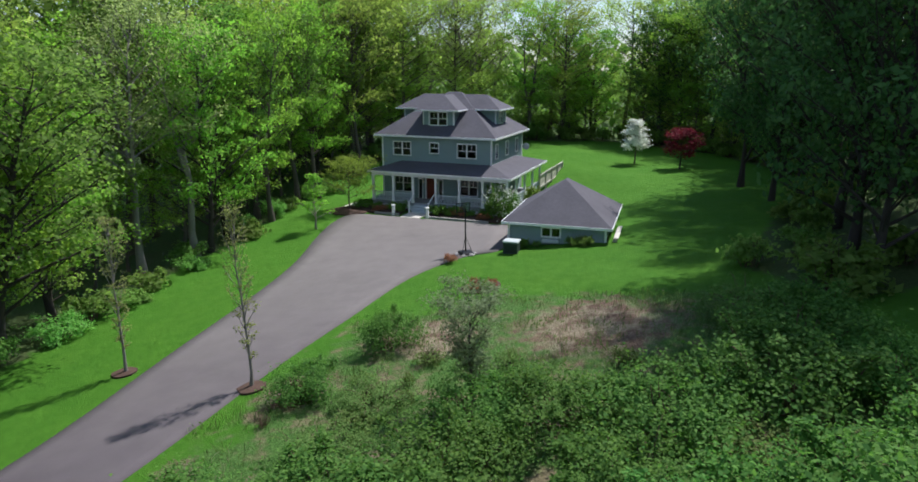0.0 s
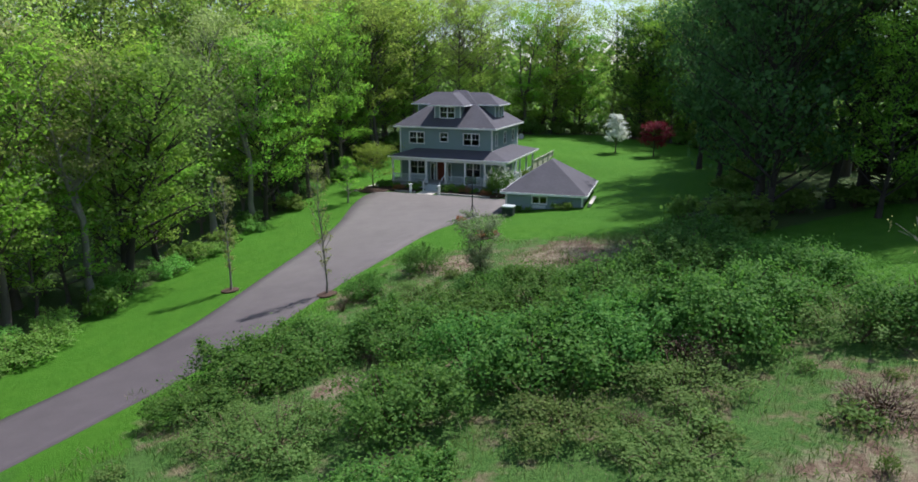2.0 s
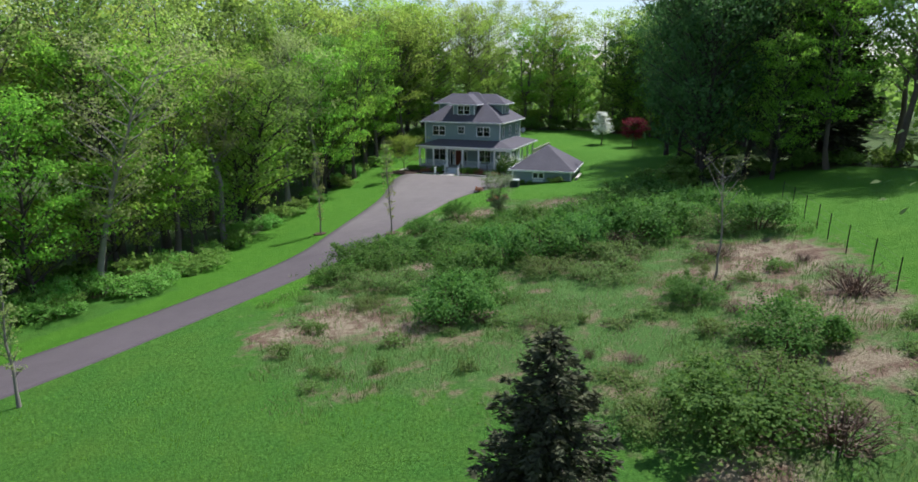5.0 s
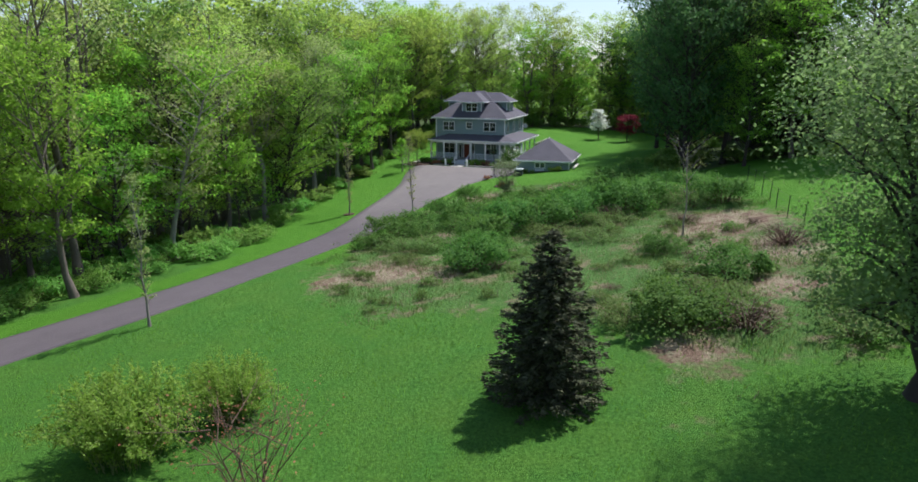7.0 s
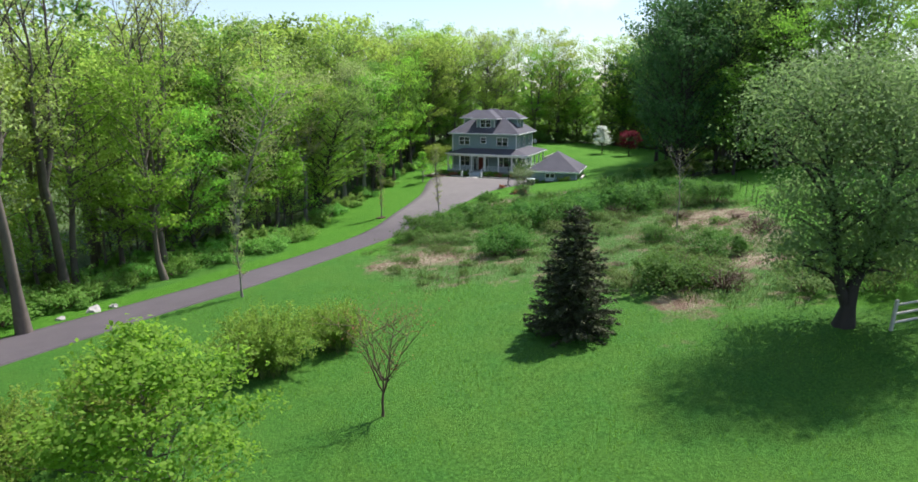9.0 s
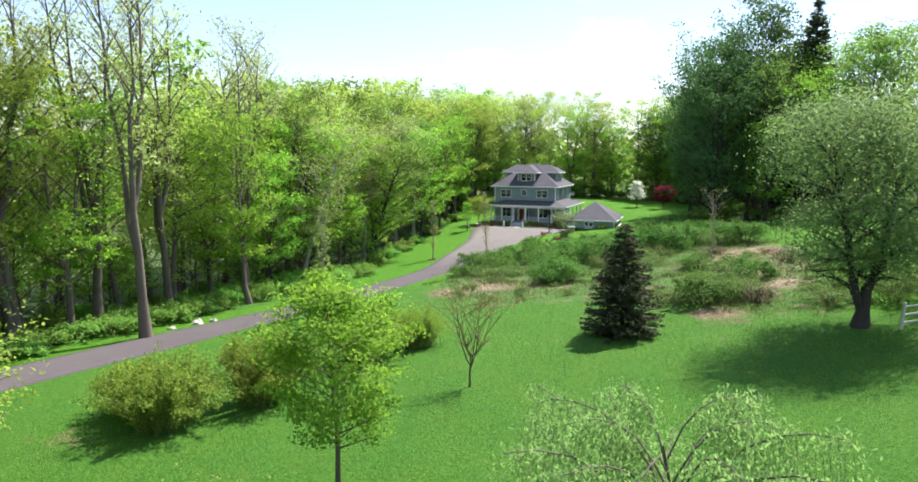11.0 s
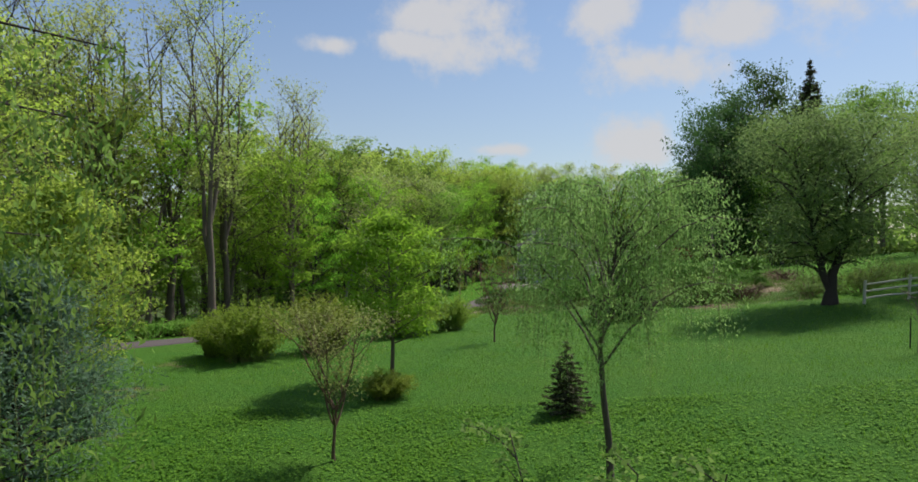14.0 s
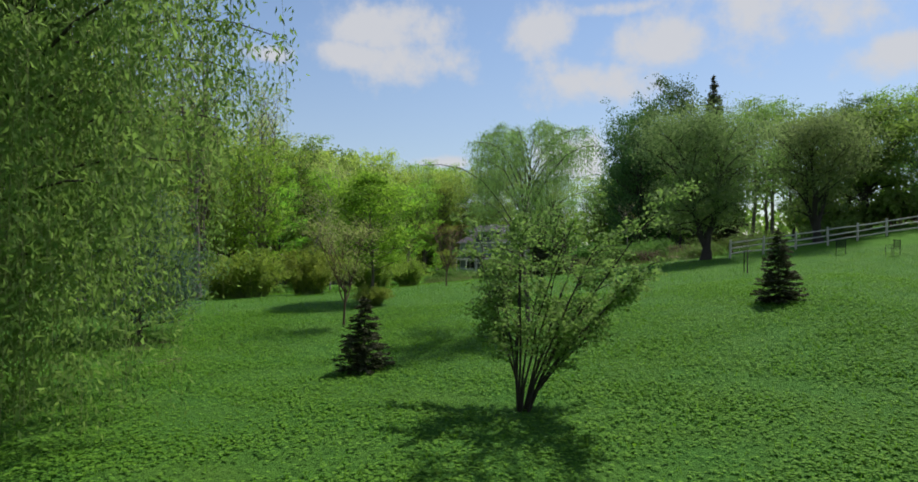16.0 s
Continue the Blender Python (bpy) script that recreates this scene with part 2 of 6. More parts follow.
# ---- mesh helpers ----
def fast_mesh(name, verts, faces, mat, smooth=False):
    """verts (N,3), faces (M,k), all faces of one size k."""
    verts, faces = np.asarray(verts, np.float32), np.asarray(faces, np.int32)
    me = bpy.data.meshes.new(name)
    k = faces.shape[1]
    me.vertices.add(len(verts))
    me.vertices.foreach_set("co", verts.ravel())
    me.loops.add(faces.size)
    me.loops.foreach_set("vertex_index", faces.ravel())
    me.polygons.add(len(faces))
    me.polygons.foreach_set("loop_start", np.arange(0, faces.size, k, dtype=np.int32))
    me.polygons.foreach_set("loop_total", np.full(len(faces), k, np.int32))
    if smooth:
        me.polygons.foreach_set("use_smooth", np.ones(len(faces), bool))
    me.update(calc_edges=True)
    me.materials.append(mat)
    return me


def part(name, bm, mat, parent=None, label=""):
    me = bpy.data.meshes.new(name)
    bmesh.ops.recalc_face_normals(bm, faces=bm.faces)
    bm.to_mesh(me)
    bm.free()
    me.materials.append(mat)
    ob = new(name, me)
    if parent is not None:
        ob.parent = parent
    return tagged(ob, label)


def mesh_part(name, me, parent, label=""):
    ob = new(name, me)
    ob.parent = parent
    return tagged(ob, label)


def thing(name, m, label, category, group="", kind=""):
    ob = new(name)
    ob.empty_display_size = 0.3
    ob.matrix_world = m
    return tagged(ob, label, category, group, kind)


def box(bm, x0, x1, y0, y1, z0, z1, bevel=0.0):
    r = bmesh.ops.create_cube(bm, size=1.0)
    vs = r["verts"]
    for v in vs:
        v.co = ((x0 + x1) / 2 + v.co.x * (x1 - x0), (y0 + y1) / 2 + v.co.y * (y1 - y0), (z0 + z1) / 2 + v.co.z * (z1 - z0))
    if bevel:
        es = list({e for v in vs for e in v.link_edges})
        bmesh.ops.bevel(bm, geom=es, offset=bevel, segments=1, affect="EDGES")
    return bm


def boxes(*rows, bevel=0.0):
    bm = bmesh.new()
    for r in rows:
        box(bm, *r, bevel=bevel)
    return bm


def tube(path, radii, sides=6):
    """A tapered tube along a path of points: verts and quads."""
    path = np.asarray(path, float)
    n = len(path)
    d = np.gradient(path, axis=0)
    d /= np.linalg.norm(d, axis=1)[:, None] + 1e-9
    ref = np.where(np.abs(d[:, 2:3]) > 0.9, np.array([[1.0, 0, 0]]), np.array([[0, 0, 1.0]]))
    a = np.cross(d, ref)
    a /= np.linalg.norm(a, axis=1)[:, None] + 1e-9
    b = np.cross(d, a)
    ang = np.arange(sides) * 2 * np.pi / sides
    ring = a[:, None] * np.cos(ang)[None, :, None] + b[:, None] * np.sin(ang)[None, :, None]
    v = (path[:, None] + ring * np.asarray(radii)[:, None, None]).reshape(-1, 3)
    i, j = np.meshgrid(np.arange(n - 1), np.arange(sides), indexing="ij")
    f = np.stack([i * sides + j, i * sides + (j + 1) % sides, (i + 1) * sides + (j + 1) % sides, (i + 1) * sides + j], -1).reshape(-1, 4)
    return v, f


def join(pieces):
    vs, fs, k = [], [], 0
    for v, f in pieces:
        vs.append(v)
        fs.append(f + k)
        k += len(v)
    return np.concatenate(vs), np.concatenate(fs)


def leaf_quads(rng, c, size, aspect=0.62, lie=0.5, along=None, align=0.0, face=None, turned=0.0):
    """Pointed, slightly folded leaves at the points c. lie: how far they lie flat; along: a direction for each; face: where each one's upper side turns."""
    n = len(c)
    d = rng.normal(size=(n, 3))
    d[:, 2] *= (1 - lie)
    if along is not None:
        d = d * (1 - align) + along * align * 1.7
    d /= np.linalg.norm(d, axis=1)[:, None] + 1e-9
    nrm = rng.normal(size=(n, 3)) * (1 - lie) + np.array([0, 0, 1.0]) * lie * 1.6
    if face is not None:
        nrm = nrm / (np.linalg.norm(nrm, axis=1)[:, None] + 1e-9) * (1 - turned) + face * turned
    s = np.cross(d, nrm)
    s /= np.linalg.norm(s, axis=1)[:, None] + 1e-9
    u = np.cross(s, d)
    L = size * rng.uniform(0.65, 1.35, n)[:, None]
    v = np.stack([c - d * L * 0.5, c + s * L * aspect * 0.5 + u * L * 0.08 - d * L * 0.05, c + d * L * 0.5 - u * L * 0.06, c - s * L * aspect * 0.5 + u * L * 0.08 - d * L * 0.05], 1)
    return v.reshape(-1, 3), np.arange(n * 4).reshape(n, 4)


# ---- the lie of the land ----
LAND = (2.425, 4.694, -2.351, 1.176, 1.794, -1.908, -3.986, 2.502, -1.07)


def land(x, y):
    """Ground height: a broad slope that rises to the east, levelled round the house."""
    x0, y0 = np.asarray(x, float), np.asarray(y, float)
    a, b = np.clip(x0, -45, 32) / 40, np.clip(y0, -62, 86) / 60
    k = LAND
    z = k[0] + k[1] * a + k[2] * b + k[3] * a * a + k[4] * a * b + k[5] * b * b + k[6] * a * b * b + k[7] * b ** 3 + k[8] * a * a * b
    w = np.clip((20 - np.hypot(x0 + 1.5, y0 - 62.5)) / 11, 0, 1)
    w = w * w * (3 - 2 * w)
    z = z + 0.085 * np.clip(x0 + 4, -9, 9) * np.exp(-((y0 + 48) / 11) ** 2) - 0.42 * np.exp(-((x0 + 11) ** 2 + (y0 - 21) ** 2) / 170)
    return z * (1 - w) + 0.02 * w


def on(x, y, up=0.0, turn=0.0, s=1.0, lean=(0, 0)):
    return pose(x, y, float(land(x, y)) + up, lean[0], lean[1], turn) @ Matrix.Diagonal((s, s, s, 1)) if not isinstance(s, tuple) else pose(x, y, float(land(x, y)) + up, lean[0], lean[1], turn) @ Matrix.Diagonal((*s, 1))


# driveway: stations of its left and right edge
DRIVE = [((-47, -52), (-42, -54)), ((-41, -36), (-37, -39)), ((-35.2, -21.5), (-31.6, -24.5)), ((-31.8, -13.6), (-28.4, -17.6)), ((-28.0, -6.8), (-24.8, -10.2)),
         ((-24.3, -0.5), (-21.2, -4.2)), ((-21.0, 5.8), (-17.8, 2.6)), ((-17.8, 13.5), (-14.6, 9.6)), ((-15.8, 20.5), (-11.4, 17.4)), ((-14.3, 29), (-8.4, 26.2)),
         ((-12.8, 36), (-5.7, 32.2)), ((-11.7, 43), (-3.0, 38)), ((-11.4, 50), (0.2, 41.5)), ((-10.9, 54.4), (3.0, 42.8)), ((-10.0, 57.2), (3.9, 48.6)), ((-8.6, 57.7), (4.1, 53.2))]


def catmull(p, per):
    p = np.asarray(p, float)
    q = np.vstack([2 * p[0] - p[1], p, 2 * p[-1] - p[-2]])
    out = []
    for i in range(1, len(q) - 2):
        for t in np.arange(per) / per:
            a, b, c, d = q[i - 1], q[i], q[i + 1], q[i + 2]
            out.append(0.5 * ((2 * b) + (c - a) * t + (2 * a - 5 * b + 4 * c - d) * t * t + (3 * b - a - 3 * c + d) * t ** 3))
    out.append(q[-2])
    return np.array(out)


DL, DR = catmull([d[0] for d in DRIVE], 8), catmull([d[1] for d in DRIVE], 8)
BRUSH = [(-8.6, 21), (-5, 31), (2, 32.4), (11, 30), (17, 14), (16.8, 0), (12, -17), (5, -17), (2.5, -13), (-3.5, -9), (-9.5, -7.5), (-13.8, 0.5), (-11.5, 12)]
WOOD_EDGE = [(-50, -60), (-41, -24), (-36, -9.5), (-33, 2), (-27, 12), (-24, 20), (-22, 32), (-21, 42), (-19, 50), (-16, 62), (-13, 74), (-6, 86), (8, 97), (24, 101), (35, 88),
             (35, 70), (29, 52), (22, 44), (15, 33), (17, 26), (27, 29), (40, 22), (48, -5), (60, -30)]


def inside(poly, x, y):
    x, y = np.asarray(x, float), np.asarray(y, float)
    r = np.zeros(x.shape, bool)
    for (x1, y1), (x2, y2) in zip(poly, poly[1:] + poly[:1]):
        c = ((y1 > y) != (y2 > y)) & (x < (x2 - x1) * (y - y1) / (y2 - y1 + 1e-12) + x1)
        r ^= c
    return r


def dist_line(line, x, y, closed=False):
    x, y = np.asarray(x, float), np.asarray(y, float)
    best = np.full(x.shape, 1e9)
    pts = list(line) + ([line[0]] if closed else [])
    for (x1, y1), (x2, y2) in zip(pts, pts[1:]):
        dx, dy = x2 - x1, y2 - y1
        t = np.clip(((x - x1) * dx + (y - y1) * dy) / (dx * dx + dy * dy + 1e-9), 0, 1)
        best = np.minimum(best, np.hypot(x - x1 - t * dx, y - y1 - t * dy))
    return best


CLEARING = WOOD_EDGE + [(60, -140), (-60, -140)]
DRY = [(-9.0, 0.8, 4.0), (-5.6, -1.6, 2.2), (-12.0, -0.8, 1.8), (13.5, 3.0, 4.8), (12.5, -4, 4.4), (4.8, -15.6, 2.0), (-5.5, 11, 1.6), (9, 1, 2.6), (6, 27, 4.5), (-1.5, 28, 3.0), (11, -10, 2.2), (-6.5, 24, 2)]


WORN = [(-23.2, -36.3, 2.4), (-21.3, -41.0, 2.2), (-24.9, -30.4, 1.8), (4.6, -17.6, 2.2), (-19.6, -46.5, 2.4), (3.0, -21.0, 1.2), (-17.5, -50, 2.0)]


def build_ground():
    core = 0.8
    xs = np.concatenate([-np.geomspace(1800, 64, 14), np.arange(-60, 46.1, core), np.geomspace(50, 1800, 14)])
    ys = np.concatenate([-np.geomspace(1800, 92, 12), np.arange(-88, 112.1, core), np.geomspace(116, 1800, 12)])
    X, Y = np.meshgrid(xs, ys, indexing="ij")
    Z = land(X, Y)
    Z = Z + 0.05 * np.sin(X * 0.9 + 1.3 * np.sin(Y * 0.37)) * np.sin(Y * 0.8 + np.sin(X * 0.5)) * (dist_line([tuple((a + b) / 2) for a, b in zip(DL, DR)], X, Y) > 9)
    nx, ny = X.shape
    i, j = np.meshgrid(np.arange(nx - 1), np.arange(ny - 1), indexing="ij")
    f = np.stack([i * ny + j, (i + 1) * ny + j, (i + 1) * ny + j + 1, i * ny + j + 1], -1).reshape(-1, 4)
    me = fast_mesh("ground", np.stack([X, Y, Z], -1).reshape(-1, 3), f, ground_material(), True)
    brush = np.clip(0.5 + np.where(inside(BRUSH, X, Y), 1, -1) * dist_line(BRUSH, X, Y, True) / 4.5, 0, 1)
    wood = np.clip(0.5 - np.where(inside(CLEARING, X, Y), 1, -1) * dist_line(WOOD_EDGE, X, Y) / 3.0, 0, 1)
    dry = np.zeros(X.shape)
    for x, y, r in DRY:
        dry = np.maximum(dry, np.exp(-((X - x) ** 2 + (Y - y) ** 2) / r ** 2))
    for x, y, r in WORN:
        dry = np.maximum(dry, 0.52 * np.exp(-((X - x) ** 2 + (Y - y) ** 2) / r ** 2))
    mown = np.clip((Y - 6 + 0.9 * (X + 20)) / 8, 0, 1) * 1.0
    mown = np.maximum(mown, np.clip((4.2 - dist_line([tuple(p) for p in DL], X, Y)) / 2, 0, 1))
    mown = np.maximum(mown, np.clip((X - 17) / 3, 0, 1) * np.clip((Y - 4) / 4, 0, 1))
    at = me.color_attributes.new("zone", "FLOAT_COLOR", "POINT")
    at.data.foreach_set("color", np.stack([mown, brush, wood, dry], -1).astype(np.float32).ravel())
    ob = new("ground", me)
    return tagged(ob, "green lawn, meadow and rough brushland rising gently to the east", "ground", kind="structure")


def ground_material():
    m = bpy.data.materials.new("ground_cover")
    m.use_nodes = True
    t = m.node_tree
    p = t.nodes["Principled BSDF"]
    p.inputs["Roughness"].default_value = 0.9
    p.inputs["Specular IOR Level"].default_value = 0.12
    tc = t.nodes.new("ShaderNodeTexCoord")
    at = t.nodes.new("ShaderNodeAttribute")
    at.attribute_name = "zone"
    sep = t.nodes.new("ShaderNodeSeparateColor")
    t.links.new(at.outputs["Color"], sep.inputs[0])

    def tex(scale, detail=4.0, rough=0.6):
        n = node(t, "ShaderNodeTexNoise", Scale=scale, Detail=detail, Roughness=rough)
        t.links.new(tc.outputs["Object"], n.inputs["Vector"])
        return n.outputs[0]

    def ramp(f, c1, c2, lo=0.35, hi=0.65):
        r = t.nodes.new("ShaderNodeValToRGB")
        r.color_ramp.elements[0].position, r.color_ramp.elements[1].position = lo, hi
        r.color_ramp.elements[0].color, r.color_ramp.elements[1].color = (*c1, 1), (*c2, 1)
        t.links.new(f, r.inputs[0])
        return r.outputs[0]

    def mix(f, a, b):
        n = t.nodes.new("ShaderNodeMixRGB")
        t.links.new(f, n.inputs[0])
        t.links.new(a, n.inputs[1])
        t.links.new(b, n.inputs[2])
        return n.outputs[0]

    def edge(mask, noise_out, amount=0.9, lo=0.4, hi=0.6):
        v = math_node(t, "ADD", mask, math_node(t, "MULTIPLY", math_node(t, "SUBTRACT", noise_out, 0.5), amount))
        r = t.nodes.new("ShaderNodeMapRange")
        r.interpolation_type = "SMOOTHSTEP"
        r.inputs[1].default_value, r.inputs[2].default_value = lo, hi
        t.links.new(v, r.inputs[0])
        return r.outputs[0]

    fine, mid, broad = tex(9.0, 6, 0.7), tex(1.3, 5), tex(0.16, 3)
    patch = tex(0.55, 4, 0.65)
    meadow = mix(math_node(t, "MULTIPLY_ADD", patch, 1.3, -0.2), ramp(fine, (0.022, 0.092, 0.012), (0.066, 0.210, 0.028)), ramp(fine, (0.050, 0.118, 0.013), (0.110, 0.228, 0.030)))
    mown = mix(broad, ramp(fine, (0.040, 0.142, 0.010), (0.068, 0.205, 0.017)), ramp(mid, (0.060, 0.165, 0.011), (0.094, 0.222, 0.020)))
    rough = mix(edge(patch, mid, 0.5, 0.5, 0.68), mix(mid, ramp(fine, (0.030, 0.105, 0.016), (0.085, 0.205, 0.036)), ramp(fine, (0.065, 0.120, 0.028), (0.120, 0.200, 0.055))), ramp(fine, (0.12, 0.105, 0.055), (0.26, 0.22, 0.13)))
    dry = mix(edge(mid, patch, 0.6, 0.42, 0.6), ramp(fine, (0.20, 0.165, 0.105), (0.38, 0.32, 0.22)), ramp(fine, (0.10, 0.065, 0.045), (0.24, 0.165, 0.115)))
    duff = mix(patch, ramp(fine, (0.050, 0.060, 0.026), (0.120, 0.115, 0.062)), ramp(fine, (0.040, 0.100, 0.020), (0.090, 0.180, 0.040)))
    c = mix(edge(sep.outputs[0], mid, 0.5), meadow, mown)
    c = mix(edge(sep.outputs[1], math_node(t, "MULTIPLY_ADD", mid, 0.6, math_node(t, "MULTIPLY", tex(0.45, 3), 0.4)), 2.2, 0.3, 0.7), c, rough)
    c = mix(edge(at.outputs["Alpha"], mid, 1.2, 0.35, 0.8), c, dry)
    c = mix(edge(sep.outputs[2], mid, 0.6), c, duff)
    t.links.new(c, p.inputs["Base Color"])
    b = node(t, "ShaderNodeBump", Strength=0.9, Distance=0.10)
    t.links.new(math_node(t, "ADD", fine, tex(32.0, 3)), b.inputs["Height"])
    t.links.new(b.outputs[0], p.inputs["Normal"])
    return m


build_ground()


def asphalt_material():
    """Asphalt: darker, more mauve on the lane; paler on the court before the house."""
    m = material("worn_asphalt", (0.152, 0.137, 0.130), rough=0.92, var=0.2, scale=0.9, bump=0.4, bump_scale=60)
    t = m.node_tree
    p = t.nodes["Principled BSDF"]
    old = p.inputs["Base Color"].links[0].from_socket
    tc = t.nodes.new("ShaderNodeTexCoord")
    sep = t.nodes.new("ShaderNodeSeparateXYZ")
    t.links.new(tc.outputs["Object"], sep.inputs[0])
    n = node(t, "ShaderNodeTexNoise", Scale=0.5, Detail=4.0)
    t.links.new(tc.outputs["Object"], n.inputs["Vector"])
    r = t.nodes.new("ShaderNodeMapRange")
    r.interpolation_type = "SMOOTHSTEP"
    r.inputs[1].default_value, r.inputs[2].default_value = 14.0, 42.0
    t.links.new(math_node(t, "MULTIPLY_ADD", n.outputs[0], 10.0, math_node(t, "SUBTRACT", sep.outputs[1], 5.0)), r.inputs[0])
    mx = t.nodes.new("ShaderNodeMixRGB")
    mx.blend_type = "MULTIPLY"
    mx.inputs[0].default_value = 1.0
    tint = t.nodes.new("ShaderNodeMixRGB")
    tint.inputs[1].default_value, tint.inputs[2].default_value = (0.56, 0.53, 0.60, 1), (1, 1, 1, 1)
    t.links.new(r.outputs[0], tint.inputs[0])
    t.links.new(old, mx.inputs[1])
    t.links.new(tint.outputs[0], mx.inputs[2])
    t.links.new(mx.outputs[0], p.inputs["Base Color"])
    return m


def build_drive():
    n, k = len(DL), 10
    t = np.linspace(0, 1, k)[None, :, None]
    P = DL[:, None] * (1 - t) + DR[:, None] * t
    Z = land(P[..., 0], P[..., 1]) + 0.07
    top = np.concatenate([P, Z[..., None]], -1)
    # turned-down edges
    lo, hi = top[:, :1].copy(), top[:, -1:].copy()
    lo[..., 2] -= 0.2
    hi[..., 2] -= 0.2
    G = np.concatenate([lo, top, hi], 1)
    k += 2
    i, j = np.meshgrid(np.arange(n - 1), np.arange(k - 1), indexing="ij")
    f = np.stack([i * k + j, i * k + j + 1, (i + 1) * k + j + 1, (i + 1) * k + j], -1).reshape(-1, 4)
    ob = new("driveway", fast_mesh("driveway", G.reshape(-1, 3), f, asphalt_material()))
    tagged(ob, "worn grey-mauve asphalt driveway widening into a parking court", "driveway", kind="structure")


build_drive()

# ---- house ----
W, D = 11.18, 9.83
FLOOR_Z = 0.72


def hip_roof(x0, x1, y0, y1, ze, zr, rx0, rx1, ry0, ry1, thick=0.14):
    """A hipped roof shell: eave rectangle, ridge from (rx0, ry0) to (rx1, ry1)."""
    bm = bmesh.new()
    e = [bm.verts.new(p) for p in ((x0, y0, ze), (x1, y0, ze), (x1, y1, ze), (x0, y1, ze))]
    t = [bm.verts.new((v.co.x, v.co.y, ze + thick)) for v in e]
    a, b = bm.verts.new((rx0, ry0, zr)), bm.verts.new((rx1, ry1, zr))
    bm.faces.new(e)
    for i in range(4):
        bm.faces.new((e[i], e[(i + 1) % 4], t[(i + 1) % 4], t[i]))
    if abs(rx1 - rx0) > abs(ry1 - ry0):
        for f in ((t[0], t[1], b, a), (t[1], t[2], b), (t[2], t[3], a, b), (t[3], t[0], a)):
            bm.faces.new(f)
    else:
        for f in ((t[0], t[1], a), (t[1], t[2], b, a), (t[2], t[3], b), (t[3], t[0], a, b)):
            bm.faces.new(f)
    return bm


def wall_panel(length, z0, z1, holes, thick=0.2):
    """A wall along x from 0 to length with real openings (x0, x1, z0, z1); its outer face is y = 0."""
    us = sorted({0.0, length, *[h[0] for h in holes], *[h[1] for h in holes]})
    zs = sorted({z0, z1, *[h[2] for h in holes], *[h[3] for h in holes]})
    bm = bmesh.new()
    for a, b in zip(us, us[1:]):
        for c, d in zip(zs, zs[1:]):
            um, zm = (a + b) / 2, (c + d) / 2
            if any(h[0] < um < h[1] and h[2] < zm < h[3] for h in holes):
                continue
            box(bm, a, b, 0, thick, c, d)
    bmesh.ops.remove_doubles(bm, verts=bm.verts, dist=1e-4)
    # drop the faces between neighbouring blocks
    seen = {}
    for f in list(bm.faces):
        k = tuple(round(c, 3) for c in f.calc_center_median())
        seen.setdefault(k, []).append(f)
    bmesh.ops.delete(bm, geom=[f for fs in seen.values() if len(fs) > 1 for f in fs], context="FACES_ONLY")
    return bm


def moved(bm, m):
    bmesh.ops.transform(bm, matrix=m, verts=bm.verts)
    return bm


def window_unit(parent, m, x0, x1, z0, z1, lights=2, sash=True):
    """White framed window in an opening of a wall along x; sashes and glass are parts."""
    f = 0.09
    rows = [(x0 - f, x0, -0.05, 0.12, z0 - f, z1 + f), (x1, x1 + f, -0.05, 0.12, z0 - f, z1 + f), (x0, x1, -0.05, 0.12, z1, z1 + f * 1.2), (x0, x1, -0.09, 0.12, z0 - f, z0)]
    for i in range(1, lights):
        c = x0 + (x1 - x0) * i / lights
        rows.append((c - 0.06, c + 0.06, -0.03, 0.12, z0, z1))
    fr = part("window", moved(boxes(*rows), m), M_TRIM, parent, "white painted window frame")
    for i in range(lights):
        a, b = x0 + (x1 - x0) * i / lights + 0.06, x0 + (x1 - x0) * (i + 1) / lights - 0.06
        part("pane", moved(boxes((a, b, 0.06, 0.075, z0, z1)), m), M_GLASS, fr, "dark reflecting glass")
        if sash:
            zm = (z0 + z1) / 2
            part("sash_bar", moved(boxes((a, b, 0.02, 0.058, zm - 0.035, zm + 0.035), ((a + b) / 2 - 0.02, (a + b) / 2 + 0.02, 0.03, 0.058, zm + 0.035, z1)), m), M_TRIM, fr)
    return fr


